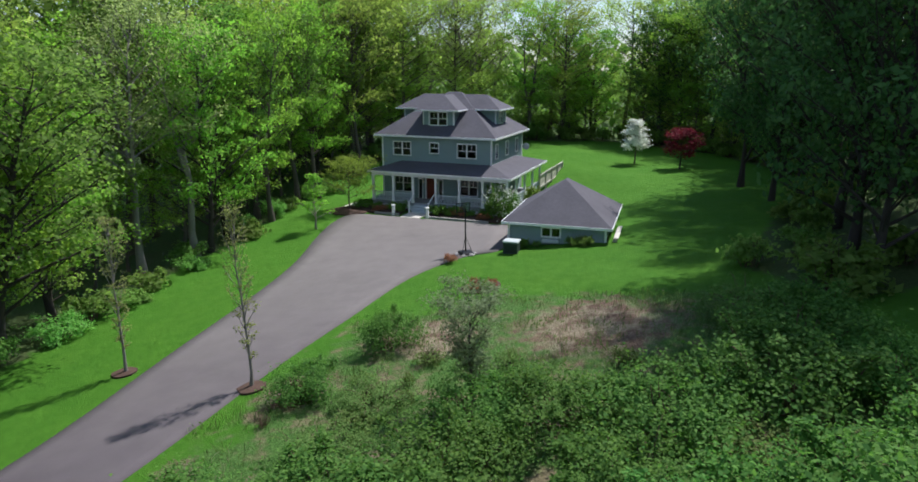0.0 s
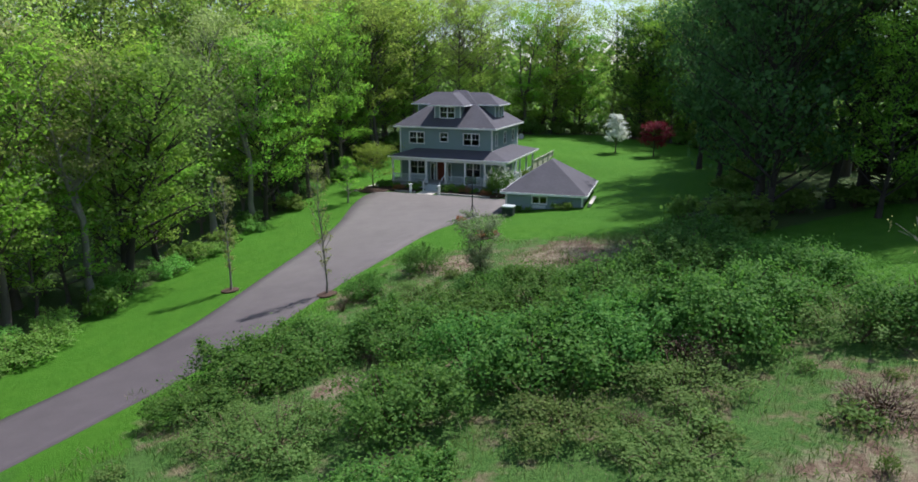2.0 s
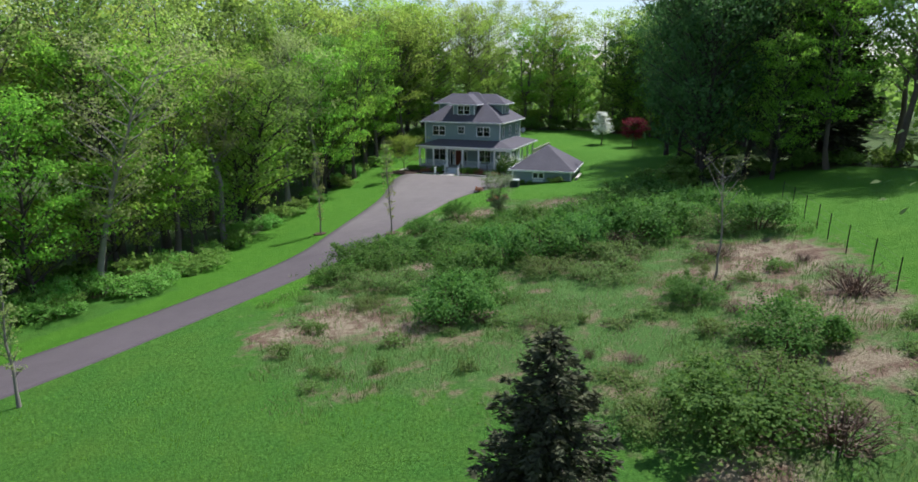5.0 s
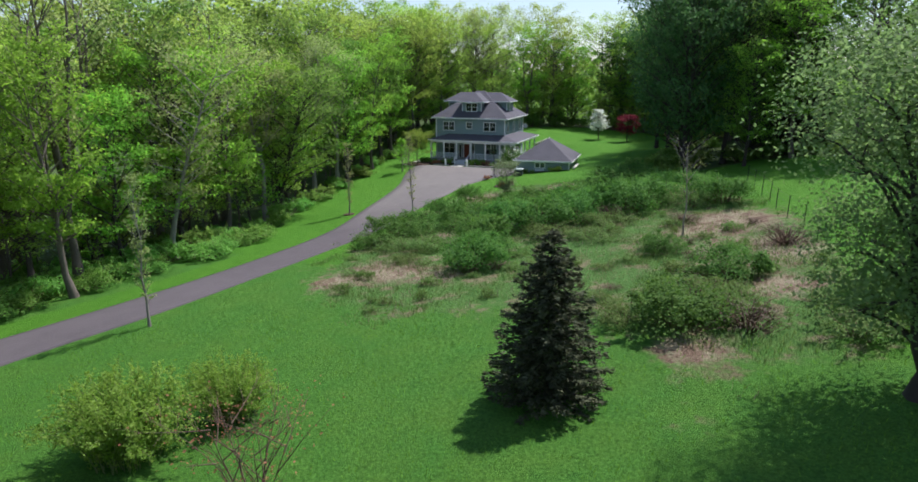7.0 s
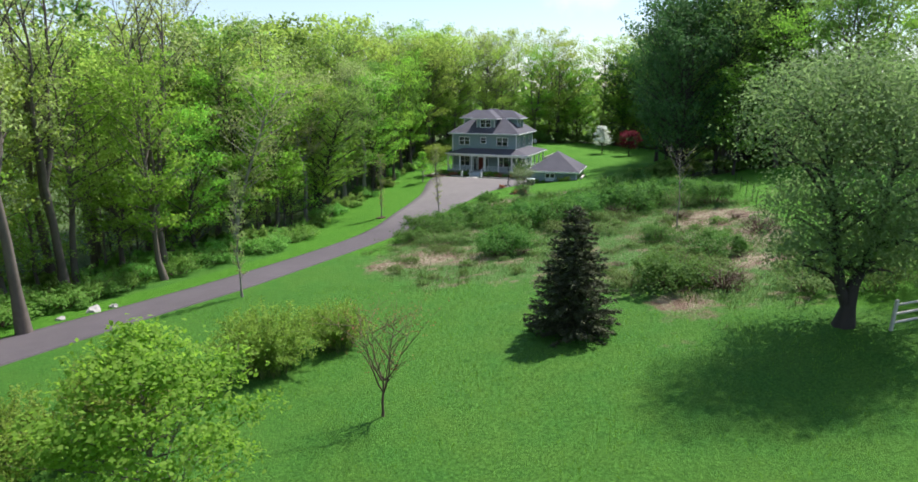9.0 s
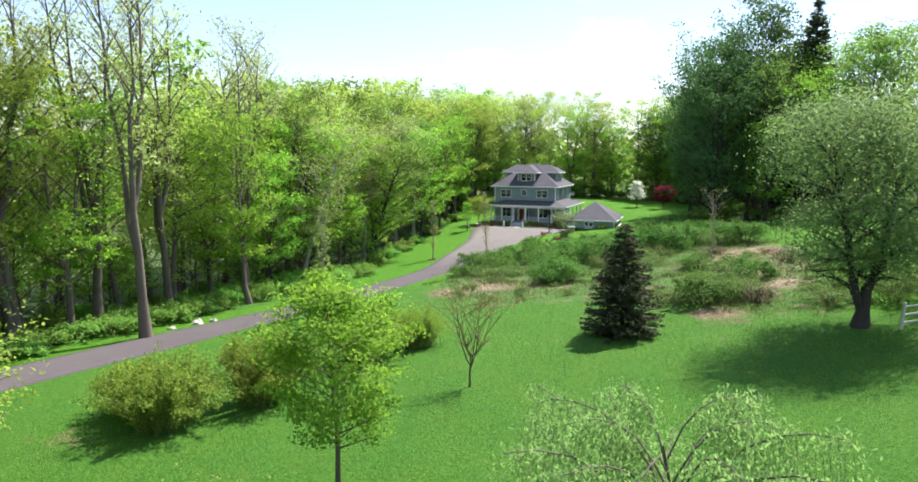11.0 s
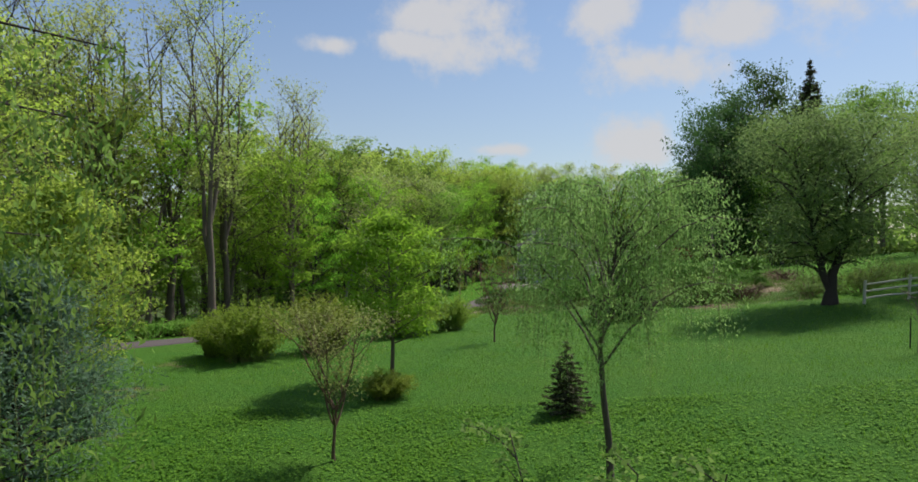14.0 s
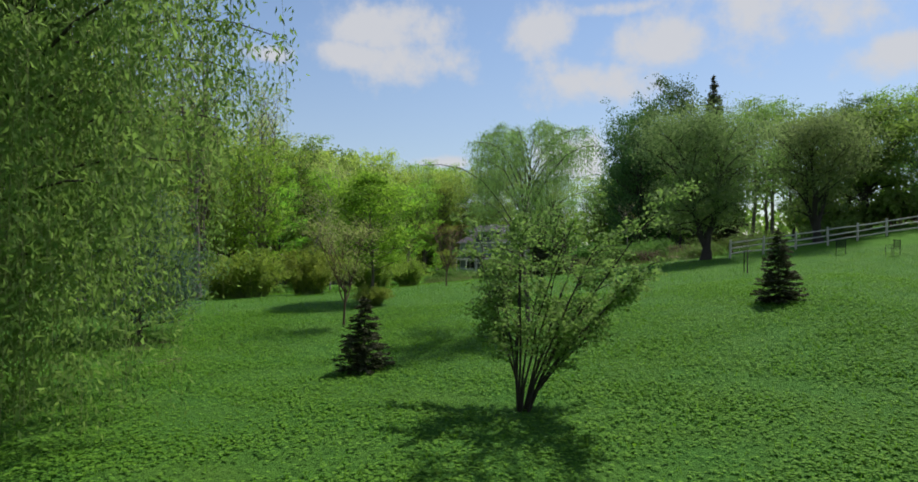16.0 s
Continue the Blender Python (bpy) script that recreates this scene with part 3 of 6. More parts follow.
def build_house():
    h = thing("house", pose(-7.42, 63.29, 0, 0, 0, -21.54), "two-storey blue-green clapboard house with grey hipped roof and porch", "house")
    I = Matrix.Identity(4)
    right = Matrix.Translation((W, 0, 0)) @ Matrix.Rotation(radians(90), 4, "Z")
    left = Matrix.Translation((0, D, 0)) @ Matrix.Rotation(radians(-90), 4, "Z")
    back = Matrix.Translation((W, D, 0)) @ Matrix.Rotation(radians(180), 4, "Z")
    up_front = [(1.25, 3.0, 4.85, 6.05), (5.05, 5.9, 5.15, 6.05), (7.85, 9.65, 4.85, 6.05)]
    low_front = [(1.3, 3.05, 1.35, 2.9), (8.15, 9.8, 1.35, 2.9)]
    door = (4.55, 5.6, FLOOR_Z, 2.85)
    side_l = [(3.85, 4.2, FLOOR_Z, 2.6), (5.95, 6.3, FLOOR_Z, 2.6)]
    fw = part("front_wall", wall_panel(W, 0, 6.6, up_front + low_front + side_l + [door]), M_SIDING, h, "blue-green clapboard wall")
    rw_h = [(1.1, 1.75, 4.75, 6.0), (4.15, 4.95, 4.75, 6.0), (7.4, 8.2, 4.75, 6.0), (3.0, 4.6, 1.3, 2.8)]
    rw = part("side_wall", moved(wall_panel(D, 0, 6.6, rw_h), right), M_SIDING, h)
    lw = part("side_wall", moved(wall_panel(D, 0, 6.6, []), left), M_SIDING, h)
    part("back_wall", moved(wall_panel(W, 0, 6.6, []), back), M_SIDING, h)
    part("floor_slab", boxes((0.2, W - 0.2, 0.2, D - 0.2, 3.5, 3.7), (0.2, W - 0.2, 0.2, D - 0.2, 0.1, 0.6)), M_INT, h)
    for q in up_front:
        window_unit(h, I, *q, lights=1 if q[1] - q[0] < 1 else 2)
    for q in low_front:
        window_unit(h, I, *q)
    for q in rw_h:
        window_unit(h, right, *q, lights=2 if q[2] < 3 else 1)
    for q in side_l:
        window_unit(h, I, *q, lights=1, sash=False)
    dr = part("front_door", boxes((door[0] + 0.08, door[1] - 0.08, 0.05, 0.1, door[2], door[3] - 0.08), bevel=0.01), M_DOOR, h, "red-brown wooden front door")
    for a in (0.14, 0.56):
        for b in (0.25, 1.1):
            part("door_panel", boxes((door[0] + a + 0.03, door[0] + a + 0.32, 0.025, 0.06, door[2] + b, door[2] + b + 0.7), bevel=0.01), M_DOOR, dr)
    part("door_frame", boxes((door[0] - 0.06, door[0] + 0.08, -0.04, 0.12, door[2], door[3] + 0.05), (door[1] - 0.08, door[1] + 0.06, -0.04, 0.12, door[2], door[3] + 0.05), (door[0] + 0.08, door[1] - 0.08, -0.04, 0.12, door[3] - 0.08, door[3] + 0.05)), M_TRIM, h)
    for x in (4.35, 5.78):
        la = part("wall_lantern", boxes((x - 0.07, x + 0.07, -0.16, -0.02, 2.25, 2.5), (x - 0.03, x + 0.03, -0.06, 0.0, 2.5, 2.6), bevel=0.012), M_LAMP, h, "small warm glass porch lantern")
        part("lantern_cap", boxes((x - 0.09, x + 0.09, -0.18, -0.0, 2.5, 2.53)), M_BLACK, la)
    # white corner boards and the frieze under the eaves
    for x0, x1, y0, y1 in ((-0.03, 0.12, -0.03, 0.12), (W - 0.12, W + 0.03, -0.03, 0.12), (W - 0.12, W + 0.03, D - 0.12, D + 0.03), (-0.03, 0.12, D - 0.12, D + 0.03)):
        part("corner_board", boxes((x0, x1, y0, y1, 0, 6.58)), M_TRIM, h)
    o = 0.55
    zr = 10.62
    roof = part("roof", hip_roof(-o, W + o, -o, D + o, 6.62, zr, W / 2 - 0.67, W / 2 + 0.67, D / 2, D / 2), M_ROOF, h, "grey asphalt shingle roof")
    part("fascia", boxes((-o - 0.03, W + o + 0.03, -o - 0.04, -o, 6.60, 6.765), (-o - 0.03, W + o + 0.03, D + o, D + o + 0.04, 6.60, 6.765), (-o - 0.04, -o, -o, D + o, 6.60, 6.765), (W + o, W + o + 0.04, -o, D + o, 6.60, 6.765), (-o, W + o, -o, D + o, 6.59, 6.612)), M_TRIM, roof, "white painted eaves")
    # dormers on the front and both sides
    c = W / 2

    def dormer(m, mid, w, win):
        d0 = 0.78
        dw = part("dormer", moved(moved(wall_panel(w, 7.35, 9.0, [win]), Matrix.Translation((mid - w / 2, d0, 0))), m), M_SIDING, h, "small clapboard dormer")
        for s in (-1, 1):
            part("dormer_cheek", moved(boxes((mid + s * w / 2 - 0.05 - s * 0.05, mid + s * w / 2 + 0.05 - s * 0.05, d0 + 0.2, d0 + 3.0, 7.35, 9.0)), m), M_SIDING, dw)
            part("dormer_corner", moved(boxes((mid + s * w / 2 - 0.06 - s * 0.05, mid + s * w / 2 + 0.06 - s * 0.03, d0 - 0.02, d0 + 0.1, 7.5, 8.98)), m), M_TRIM, dw)
        window_unit(dw, m @ Matrix.Translation((mid - w / 2, d0, 0)), *win)
        e = w / 2 + 0.62
        dr = part("dormer_roof", moved(hip_roof(mid - e, mid + e, d0 - 0.6, 4.6, 9.0, 10.4, mid, mid, d0 + 1.5, 4.6, 0.1), m), M_ROOF, dw)
        part("dormer_fascia", moved(boxes((mid - e - 0.02, mid + e + 0.02, d0 - 0.64, d0 - 0.6, 8.98, 9.105), (mid - e - 0.04, mid - e, d0 - 0.6, 3.6, 8.98, 9.105), (mid + e, mid + e + 0.04, d0 - 0.6, 3.6, 8.98, 9.105)), m), M_TRIM, dw, "white painted eaves")

    dormer(I, c, 3.15, (0.68, 2.42, 7.72, 8.85))
    dormer(right, D / 2, 3.0, (0.95, 2.05, 7.75, 8.8))
    dormer(left, D / 2, 3.0, (0.95, 2.05, 7.75, 8.8))
    # porch: deck, wrapped lean-to roof, posts, rails, steps
    pf, pr, pl = 2.48, 2.62, 0.36
    part("porch_deck", boxes((0.0, W + 2.3, -2.25, 0.0, 0.45, FLOOR_Z), (W, W + 2.3, 0.0, D - 0.5, 0.45, FLOOR_Z)), M_DECK, h, "grey painted porch boards")
    part("porch_skirt", boxes((0.05, W + 2.25, -2.2, -2.14, 0.0, 0.45), (W + 2.19, W + 2.25, -2.14, D - 0.5, 0.0, 0.45), (0.05, 0.11, -2.14, 0.0, 0.0, 0.45)), M_RAIL, h)
    ze, zt = 3.42, 4.28
    bm = bmesh.new()
    P = lambda *p: bm.verts.new(p)
    eL, eF, eR = (-pl, -pf), (W + pr, -pf), (W + pr, D + 0.4)
    iL, iF, iR = (pl + 1.7, 0.0), (W, 0.0), (W, D - 2.2)
    wL = (-pl, 0.0)
    bR = (W, D + 0.4)
    lo = {k: P(*q, ze) for k, q in dict(eL=eL, eF=eF, eR=eR, wL=wL, bR=bR, iF=iF).items()}
    hi = {k: P(*q, ze + 0.14) for k, q in dict(eL=eL, eF=eF, eR=eR, wL=wL, bR=bR).items()}
    tp = {k: P(*q, zt) for k, q in dict(iL=iL, iF=iF, iR=iR).items()}
    for f in ((hi["eL"], hi["eF"], tp["iF"], tp["iL"]), (hi["eF"], hi["eR"], tp["iR"], tp["iF"]), (hi["wL"], hi["eL"], tp["iL"]), (hi["eR"], hi["bR"], tp["iR"])):
        bm.faces.new(f)
    for a, b in (("wL", "eL"), ("eL", "eF"), ("eF", "eR"), ("eR", "bR")):
        bm.faces.new((lo[a], lo[b], hi[b], hi[a]))
    bm.faces.new((lo["wL"], lo["eL"], lo["eF"], lo["iF"]))
    bm.faces.new((lo["iF"], lo["eF"], lo["eR"], lo["bR"]))
    pr_ob = part("porch_roof", bm, M_ROOF, h, "low grey shingle porch roof")
    part("porch_fascia", boxes((-pl - 0.03, W + pr + 0.03, -pf - 0.04, -pf, ze - 0.02, ze + 0.145), (W + pr, W + pr + 0.04, -pf, D + 0.4, ze - 0.02, ze + 0.145), (-pl - 0.04, -pl, -pf, 0, ze - 0.02, ze + 0.145)), M_TRIM, pr_ob, "white painted eaves")
    part("porch_beam", boxes((0.0, W + 2.3, -2.28, -2.1, ze - 0.28, ze - 0.005), (W + 2.12, W + 2.3, -2.1, D - 0.5, ze - 0.28, ze - 0.005)), M_TRIM, h)
    front = [0.09, 2.2, 4.25, 6.55, 8.85, 11.1, 13.38]
    posts = [(x, -2.19) for x in front] + [(W + 2.2, y) for y in (0.6, 3.4, 6.2, 9.0)]
    for x, y in posts:
        part("porch_post", boxes((x - 0.09, x + 0.09, y - 0.09, y + 0.09, FLOOR_Z, ze - 0.28), (x - 0.13, x + 0.13, y - 0.13, y + 0.13, FLOOR_Z, FLOOR_Z + 0.16), (x - 0.12, x + 0.12, y - 0.12, y + 0.12, ze - 0.4, ze - 0.29)), M_TRIM, h)

    def railing(ax, a0, a1, c):
        rows = []
        for z0, z1, w in ((FLOOR_Z + 0.82, FLOOR_Z + 0.9, 0.05), (FLOOR_Z + 0.08, FLOOR_Z + 0.14, 0.03)):
            rows.append((a0, a1, c - w, c + w, z0, z1))
        n = int((a1 - a0) / 0.14)
        for i in range(n):
            x = a0 + (i + 0.5) * (a1 - a0) / n
            rows.append((x - 0.024, x + 0.024, c - 0.02, c + 0.02, FLOOR_Z + 0.14, FLOOR_Z + 0.82))
        if ax == "y":
            rows = [(r[2], r[3], r[0], r[1], r[4], r[5]) for r in rows]
        part("porch_railing", boxes(*rows), M_RAIL, h, "white baluster railing")

    for a, b in zip(front, front[1:]):
        if a != 4.25:
            railing("x", a + 0.09, b - 0.09, -2.19)
    for a, b in zip((-2.19, 0.6, 3.4, 6.2), (0.6, 3.4, 6.2, 9.0)):
        railing("y", a + 0.09, b - 0.09, W + 2.2)
    for i in range(4):
        z = FLOOR_Z - 0.18 * (i + 1)
        part("step", boxes((4.5, 6.3, -2.25 - 0.3 * (i + 1), -2.25 - 0.3 * i, 0.0, z), (4.47, 6.33, -2.29 - 0.3 * (i + 1), -2.25 - 0.3 * i, z, z + 0.035)), M_RAIL, h)
    for x in (4.42, 6.38):
        sr = [(x - 0.06, x + 0.06, -3.5, -3.38, 0, 1.05), (x - 0.08, x + 0.08, -3.52, -3.36, 1.05, 1.1)]
        part("newel_post", boxes(*sr), M_TRIM, h)
        b2 = boxes((x - 0.04, x + 0.04, -3.42, -2.2, 0, 0.07))
        for v in b2.verts:
            v.co.z += 0.98 + (v.co.y + 3.42) * 0.5
        part("stair_rail", b2, M_TRIM, h)
    # satellite dish at the far corner
    dsh = bmesh.new()
    bmesh.ops.create_uvsphere(dsh, u_segments=14, v_segments=8, radius=0.36)
    bmesh.ops.scale(dsh, vec=(1, 0.3, 1), verts=dsh.verts)
    bmesh.ops.translate(dsh, vec=(W + 0.5, D - 0.2, 5.0), verts=dsh.verts)
    box(dsh, W - 0.02, W + 0.5, D - 0.22, D - 0.17, 4.85, 4.9)
    part("satellite_dish", dsh, M_LID, h, "small grey dish on the wall")
    return h


def build_garage():
    gw, gd, o = 7.42, 8.42, 0.42
    g = thing("garage", pose(2.92, 43.44, 0, 0, 0, -17.85), "detached blue-green garage with grey pyramid roof in lawn", "garage")
    win = [(2.75, 3.95, 1.85, 2.4)]
    w, d = gw - 2 * o, gd - 2 * o
    S = Matrix.Translation((o, o, 0))
    part("front_wall", moved(wall_panel(w, -0.6, 2.62, [(a - o, b - o, c, e) for a, b, c, e in win]), S), M_SIDING, g, "blue-green clapboard wall")
    for nm, m, ln in (("side_wall", Matrix.Translation((gw - o, o, 0)) @ Matrix.Rotation(radians(90), 4, "Z"), d), ("side_wall", Matrix.Translation((o, gd - o, 0)) @ Matrix.Rotation(radians(-90), 4, "Z"), d), ("back_wall", Matrix.Translation((gw - o, gd - o, 0)) @ Matrix.Rotation(radians(180), 4, "Z"), w)):
        part(nm, moved(wall_panel(ln, -0.6, 2.62, []), m), M_SIDING, g)
    for a, b, c, e in win:
        window_unit(g, S, a - o, b - o, c, e, lights=2, sash=False)
    bx = part("window_box", boxes((2.8, 3.9, o - 0.26, o - 0.03, 1.45, 1.68), bevel=0.015), M_RAIL, g, "pale flower box under the window")
    for x, y in ((o, o), (gw - o, o), (gw - o, gd - o), (o, gd - o)):
        part("corner_board", boxes((x - 0.08, x + 0.08, y - 0.08 + (0.06 if y < 1 else -0.06), y + 0.08 + (0.04 if y < 1 else -0.04), -0.6, 2.6)), M_TRIM, g)
    r = part("roof", hip_roof(0, gw, 0, gd, 2.62, 5.25, gw / 2, gw / 2, gd / 2 - 0.35, gd / 2 + 0.35), M_ROOF, g, "grey asphalt shingle roof")
    part("fascia", boxes((-0.03, gw + 0.03, -0.04, 0, 2.60, 2.765), (-0.03, gw + 0.03, gd, gd + 0.04, 2.60, 2.765), (-0.04, 0, 0, gd, 2.60, 2.765), (gw, gw + 0.04, 0, gd, 2.60, 2.765), (0.0, gw, 0.0, gd, 2.59, 2.612)), M_TRIM, r, "white painted eaves")


build_house()
build_garage()


def local(m0, x, y):
    p = m0 @ Vector((x, y, 0))
    return p.x, p.y


HOUSE_M = pose(-7.42, 63.29, 0, 0, 0, -21.54)


# ---- trees ----
def dome_leaves(rng, centres, weights, leaves, leaf, rad, flat, heart, aspect=0.62):
    """Leaves on the upper shells of many uneven sprays, each one turned outwards from its spray and from the crown's heart."""
    w = np.array(weights) * rng.uniform(0.25, 1.6, len(weights))
    pick = rng.choice(len(centres), leaves, p=w / w.sum())
    size = rad * rng.uniform(0.6, 1.35, len(centres))[pick]
    d = rng.normal(size=(leaves, 3))
    d /= np.linalg.norm(d, axis=1)[:, None]
    d[:, 2] = np.where(d[:, 2] < -0.25, -d[:, 2] * 0.8, d[:, 2])
    shell = 0.35 + 0.65 * rng.uniform(0, 1, leaves) ** 0.5 + 0.12 * np.abs(rng.normal(size=leaves))
    c = centres[pick] + d * (size * shell)[:, None] * np.array([1, 1, flat])
    c[:, 2] = np.maximum(c[:, 2], 0.15)
    far = c - heart
    far /= np.linalg.norm(far, axis=1)[:, None] + 1e-9
    face = d * np.array([1, 1, 1.2]) + far * 0.8 + np.array([0, 0, 0.55])
    face /= np.linalg.norm(face, axis=1)[:, None] + 1e-9
    return leaf_quads(rng, c, leaf, aspect=aspect, lie=0.35, face=face, turned=0.62)


def tree_parts(seed, H, first, radius, limbs, leaves, leaf, shape="round", r0=None, spread=0.16, droop=0.0, rise=0.75, lean=0.0, aspect=0.62, trunk_top=0.86, fork=0, fork_at=0.3, flat=0.6):
    """Trunk-and-limb mesh data and leaf mesh data of a broadleaved tree of height H, its foot at the origin; fork: leaders into which the trunk parts."""
    rng = np.random.RandomState(seed)
    r0 = r0 or H * 0.013 + 0.03
    n = 9
    t = np.linspace(0, 1, n)
    wob = np.cumsum(rng.normal(size=(n, 2)) * H * 0.008, 0)
    trunk = np.stack([wob[:, 0] + lean * H * t ** 1.4, wob[:, 1], t * H * trunk_top - 0.25], -1)
    top = H * trunk_top
    leaders = [trunk]
    if fork:
        cut = trunk[trunk[:, 2] < H * fork_at + 0.6]
        tc = np.linspace(0, 1, len(cut))
        wood = [tube(cut, r0 * (1 - 0.3 * tc) * (1 + 0.5 * np.exp(-tc * 9)), 7)]
        leaders = []
        for k in range(fork):
            a = k * 2 * math.pi / fork + rng.uniform(-0.5, 0.5)
            b0, hi = cut[-1 - (k % 2)], top * rng.uniform(0.86, 1.04)
            out = radius * rng.uniform(0.3, 0.6)
            bow = np.cumsum(rng.normal(size=(n, 2)) * H * 0.006, 0)
            p = np.stack([b0[0] + math.cos(a) * out * t ** 0.75 + bow[:, 0] - bow[0, 0], b0[1] + math.sin(a) * out * t ** 0.75 + bow[:, 1] - bow[0, 1], b0[2] - 0.15 + (hi - b0[2]) * t], -1)
            wood.append(tube(p, r0 * 0.66 * (1 - 0.88 * t), 6))
            leaders.append(p)
    else:
        wood = [tube(trunk, r0 * (1 - 0.86 * t) * (1 + 0.5 * np.exp(-t * 26)), 7)]
    centres, weights = [], []
    for i in range(limbs):
        q = (i + rng.uniform(0.1, 0.9)) / limbs
        h = first + (top - first) * q
        stem = leaders[i % len(leaders)]
        h = min(max(h, stem[0, 2] + 0.4), stem[-1, 2])
        base = np.array([np.interp(h, stem[:, 2], stem[:, k]) for k in range(3)])
        prof = {"round": math.sqrt(max(0.06, 1 - (1.75 * q - 0.75) ** 2)), "cone": 1.05 - 0.9 * q, "column": 0.55 + 0.45 * math.sin(q * 3.0), "vase": 0.35 + 0.65 * q, "spread": 1.0 - 0.35 * q, "egg": 0.30 + 0.70 * math.sin(math.pi * min(1.0, 0.12 + q * 0.80))}[shape]
        L = radius * prof * rng.uniform(0.7, 1.18) * (0.72 if fork else 1.0)
        az = i * 2.39996 + rng.uniform(-0.4, 0.4)
        up = rise * rng.uniform(0.6, 1.3) * (0.6 + 0.7 * q)
        s = np.linspace(0, 1, 5)
        dirv = np.array([math.cos(az), math.sin(az), 0])
        side = np.array([-math.sin(az), math.cos(az), 0])
        bend = rng.normal() * 0.2
        path = base + dirv * (L * s)[:, None] + side * (bend * L * s ** 2)[:, None]
        cap = H * (1.0 - (0.04 if shape == "vase" else 0.2) * (L / radius) ** 2 - 0.05 * rng.uniform()) - base[2]
        up = min(up, max(0.12, cap / L + droop))
        path[:, 2] += L * (up * s - droop * s ** 2)
        rl = max(0.018, r0 * (1 - 0.8 * h / H) * 0.42)
        wood.append(tube(path, rl * (1 - 0.82 * s), 4))
        for j in range(4):
            f = rng.uniform(0.3, 0.95)
            b0 = np.array([np.interp(f, s, path[:, k]) for k in range(3)])
            a2 = az + rng.choice([-1, 1]) * rng.uniform(0.4, 1.2)
            l2 = L * rng.uniform(0.25, 0.5)
            e = b0 + np.array([math.cos(a2) * l2, math.sin(a2) * l2, l2 * (up * 0.8 + rng.uniform(-0.1, 0.35) - droop)])
            mid = (b0 + e) / 2 + rng.normal(size=3) * l2 * 0.06
            wood.append(tube([b0, mid, e], [rl * 0.4, rl * 0.25, 0.006], 3))
            centres += [e, mid]
            weights += [1.0, 0.6]
        centres += [path[-1], path[3], path[2]]
        weights += [1.0, 0.7, 0.5]
    for stem in leaders:
        centres.append(stem[-1] + np.array([0, 0, H * (1 - trunk_top) * 0.5]))
        weights.append(1.4)
    centres = np.array(centres)
    heart = np.array([trunk[4, 0], trunk[4, 1], first + (H - first) * 0.45])
    return join(wood), dome_leaves(rng, centres, weights, leaves, leaf, radius * spread * 1.45, flat, heart, aspect)


def tree_thing(name, m, wood, crown, bark, leafm, label, category="tree", group="", bare=False, strands=None):
    ob = thing(name, m, label, category, group)
    if isinstance(wood, list):
        for limb in wood[1:]:
            mesh_part("limb", fast_mesh("limb", *limb, bark, True), ob)
        wood = wood[0]
    mesh_part("trunk", fast_mesh("trunk", *wood, bark, True), ob)
    if not bare:
        mesh_part("crown", fast_mesh("crown", *crown, leafm), ob)
    if strands is not None:
        tagged(mesh_part("strand_tangle", fast_mesh("strand_tangle", *strands, M_SHOOT), ob), kind="stuff")
    return ob


def spruce_parts(seed, H, radius, whorls, needles, size, taper=0.82):
    rng = np.random.RandomState(seed)
    t = np.linspace(0, 1, 6)
    wood = [tube(np.stack([t * 0, t * 0, t * H - 0.2], -1), H * 0.016 * (1 - 0.93 * t) + 0.006, 6)]
    pts, dirs = [], []
    for i in range(whorls):
        q = (i + 0.5) / whorls
        h0 = H * (0.03 + 0.95 * q ** 0.93)
        L0 = radius * (1 - q) ** taper + 0.05
        nb = int(7 + 6 * (1 - q))
        for k in range(nb):
            az = k * 2 * math.pi / nb + i * 0.7 + rng.uniform(-0.2, 0.2)
            L = L0 * rng.uniform(0.7, 1.2)
            h = h0 + rng.uniform(-0.6, 0.6) * H / whorls
            s = np.linspace(0, 1, 4)
            p = np.stack([np.cos(az) * L * s, np.sin(az) * L * s, h + L * (-0.30 * s + 0.20 * s ** 2) * (1.2 - q)], -1)
            wood.append(tube(p, 0.016 * (1 - 0.8 * s) * H / 5 + 0.002, 3))
            m = max(3, int(needles * L / (radius * whorls * 5.5)))
            f = rng.uniform(0.12, 1.02, m) ** 0.8
            c = np.stack([np.interp(f, s, p[:, j]) for j in range(3)], -1)
            lat = rng.normal(size=m) * L * 0.13 * (1.25 - f)
            c[:, 0] += -np.sin(az) * lat
            c[:, 1] += np.cos(az) * lat
            c[:, 2] += rng.normal(size=m) * 0.04 * H / 5 - 0.2 * np.abs(lat)
            pts.append(c)
            dv = np.stack([np.full(m, math.cos(az)) - np.sin(az) * np.sign(lat) * 0.8, np.full(m, math.sin(az)) + np.cos(az) * np.sign(lat) * 0.8, np.full(m, 0.08)], -1)
            dirs.append(dv / np.linalg.norm(dv, axis=1)[:, None])
    c, d = np.concatenate(pts), np.concatenate(dirs)
    return join(wood), leaf_quads(rng, c, size, aspect=0.32, lie=0.4, along=d, align=0.75)


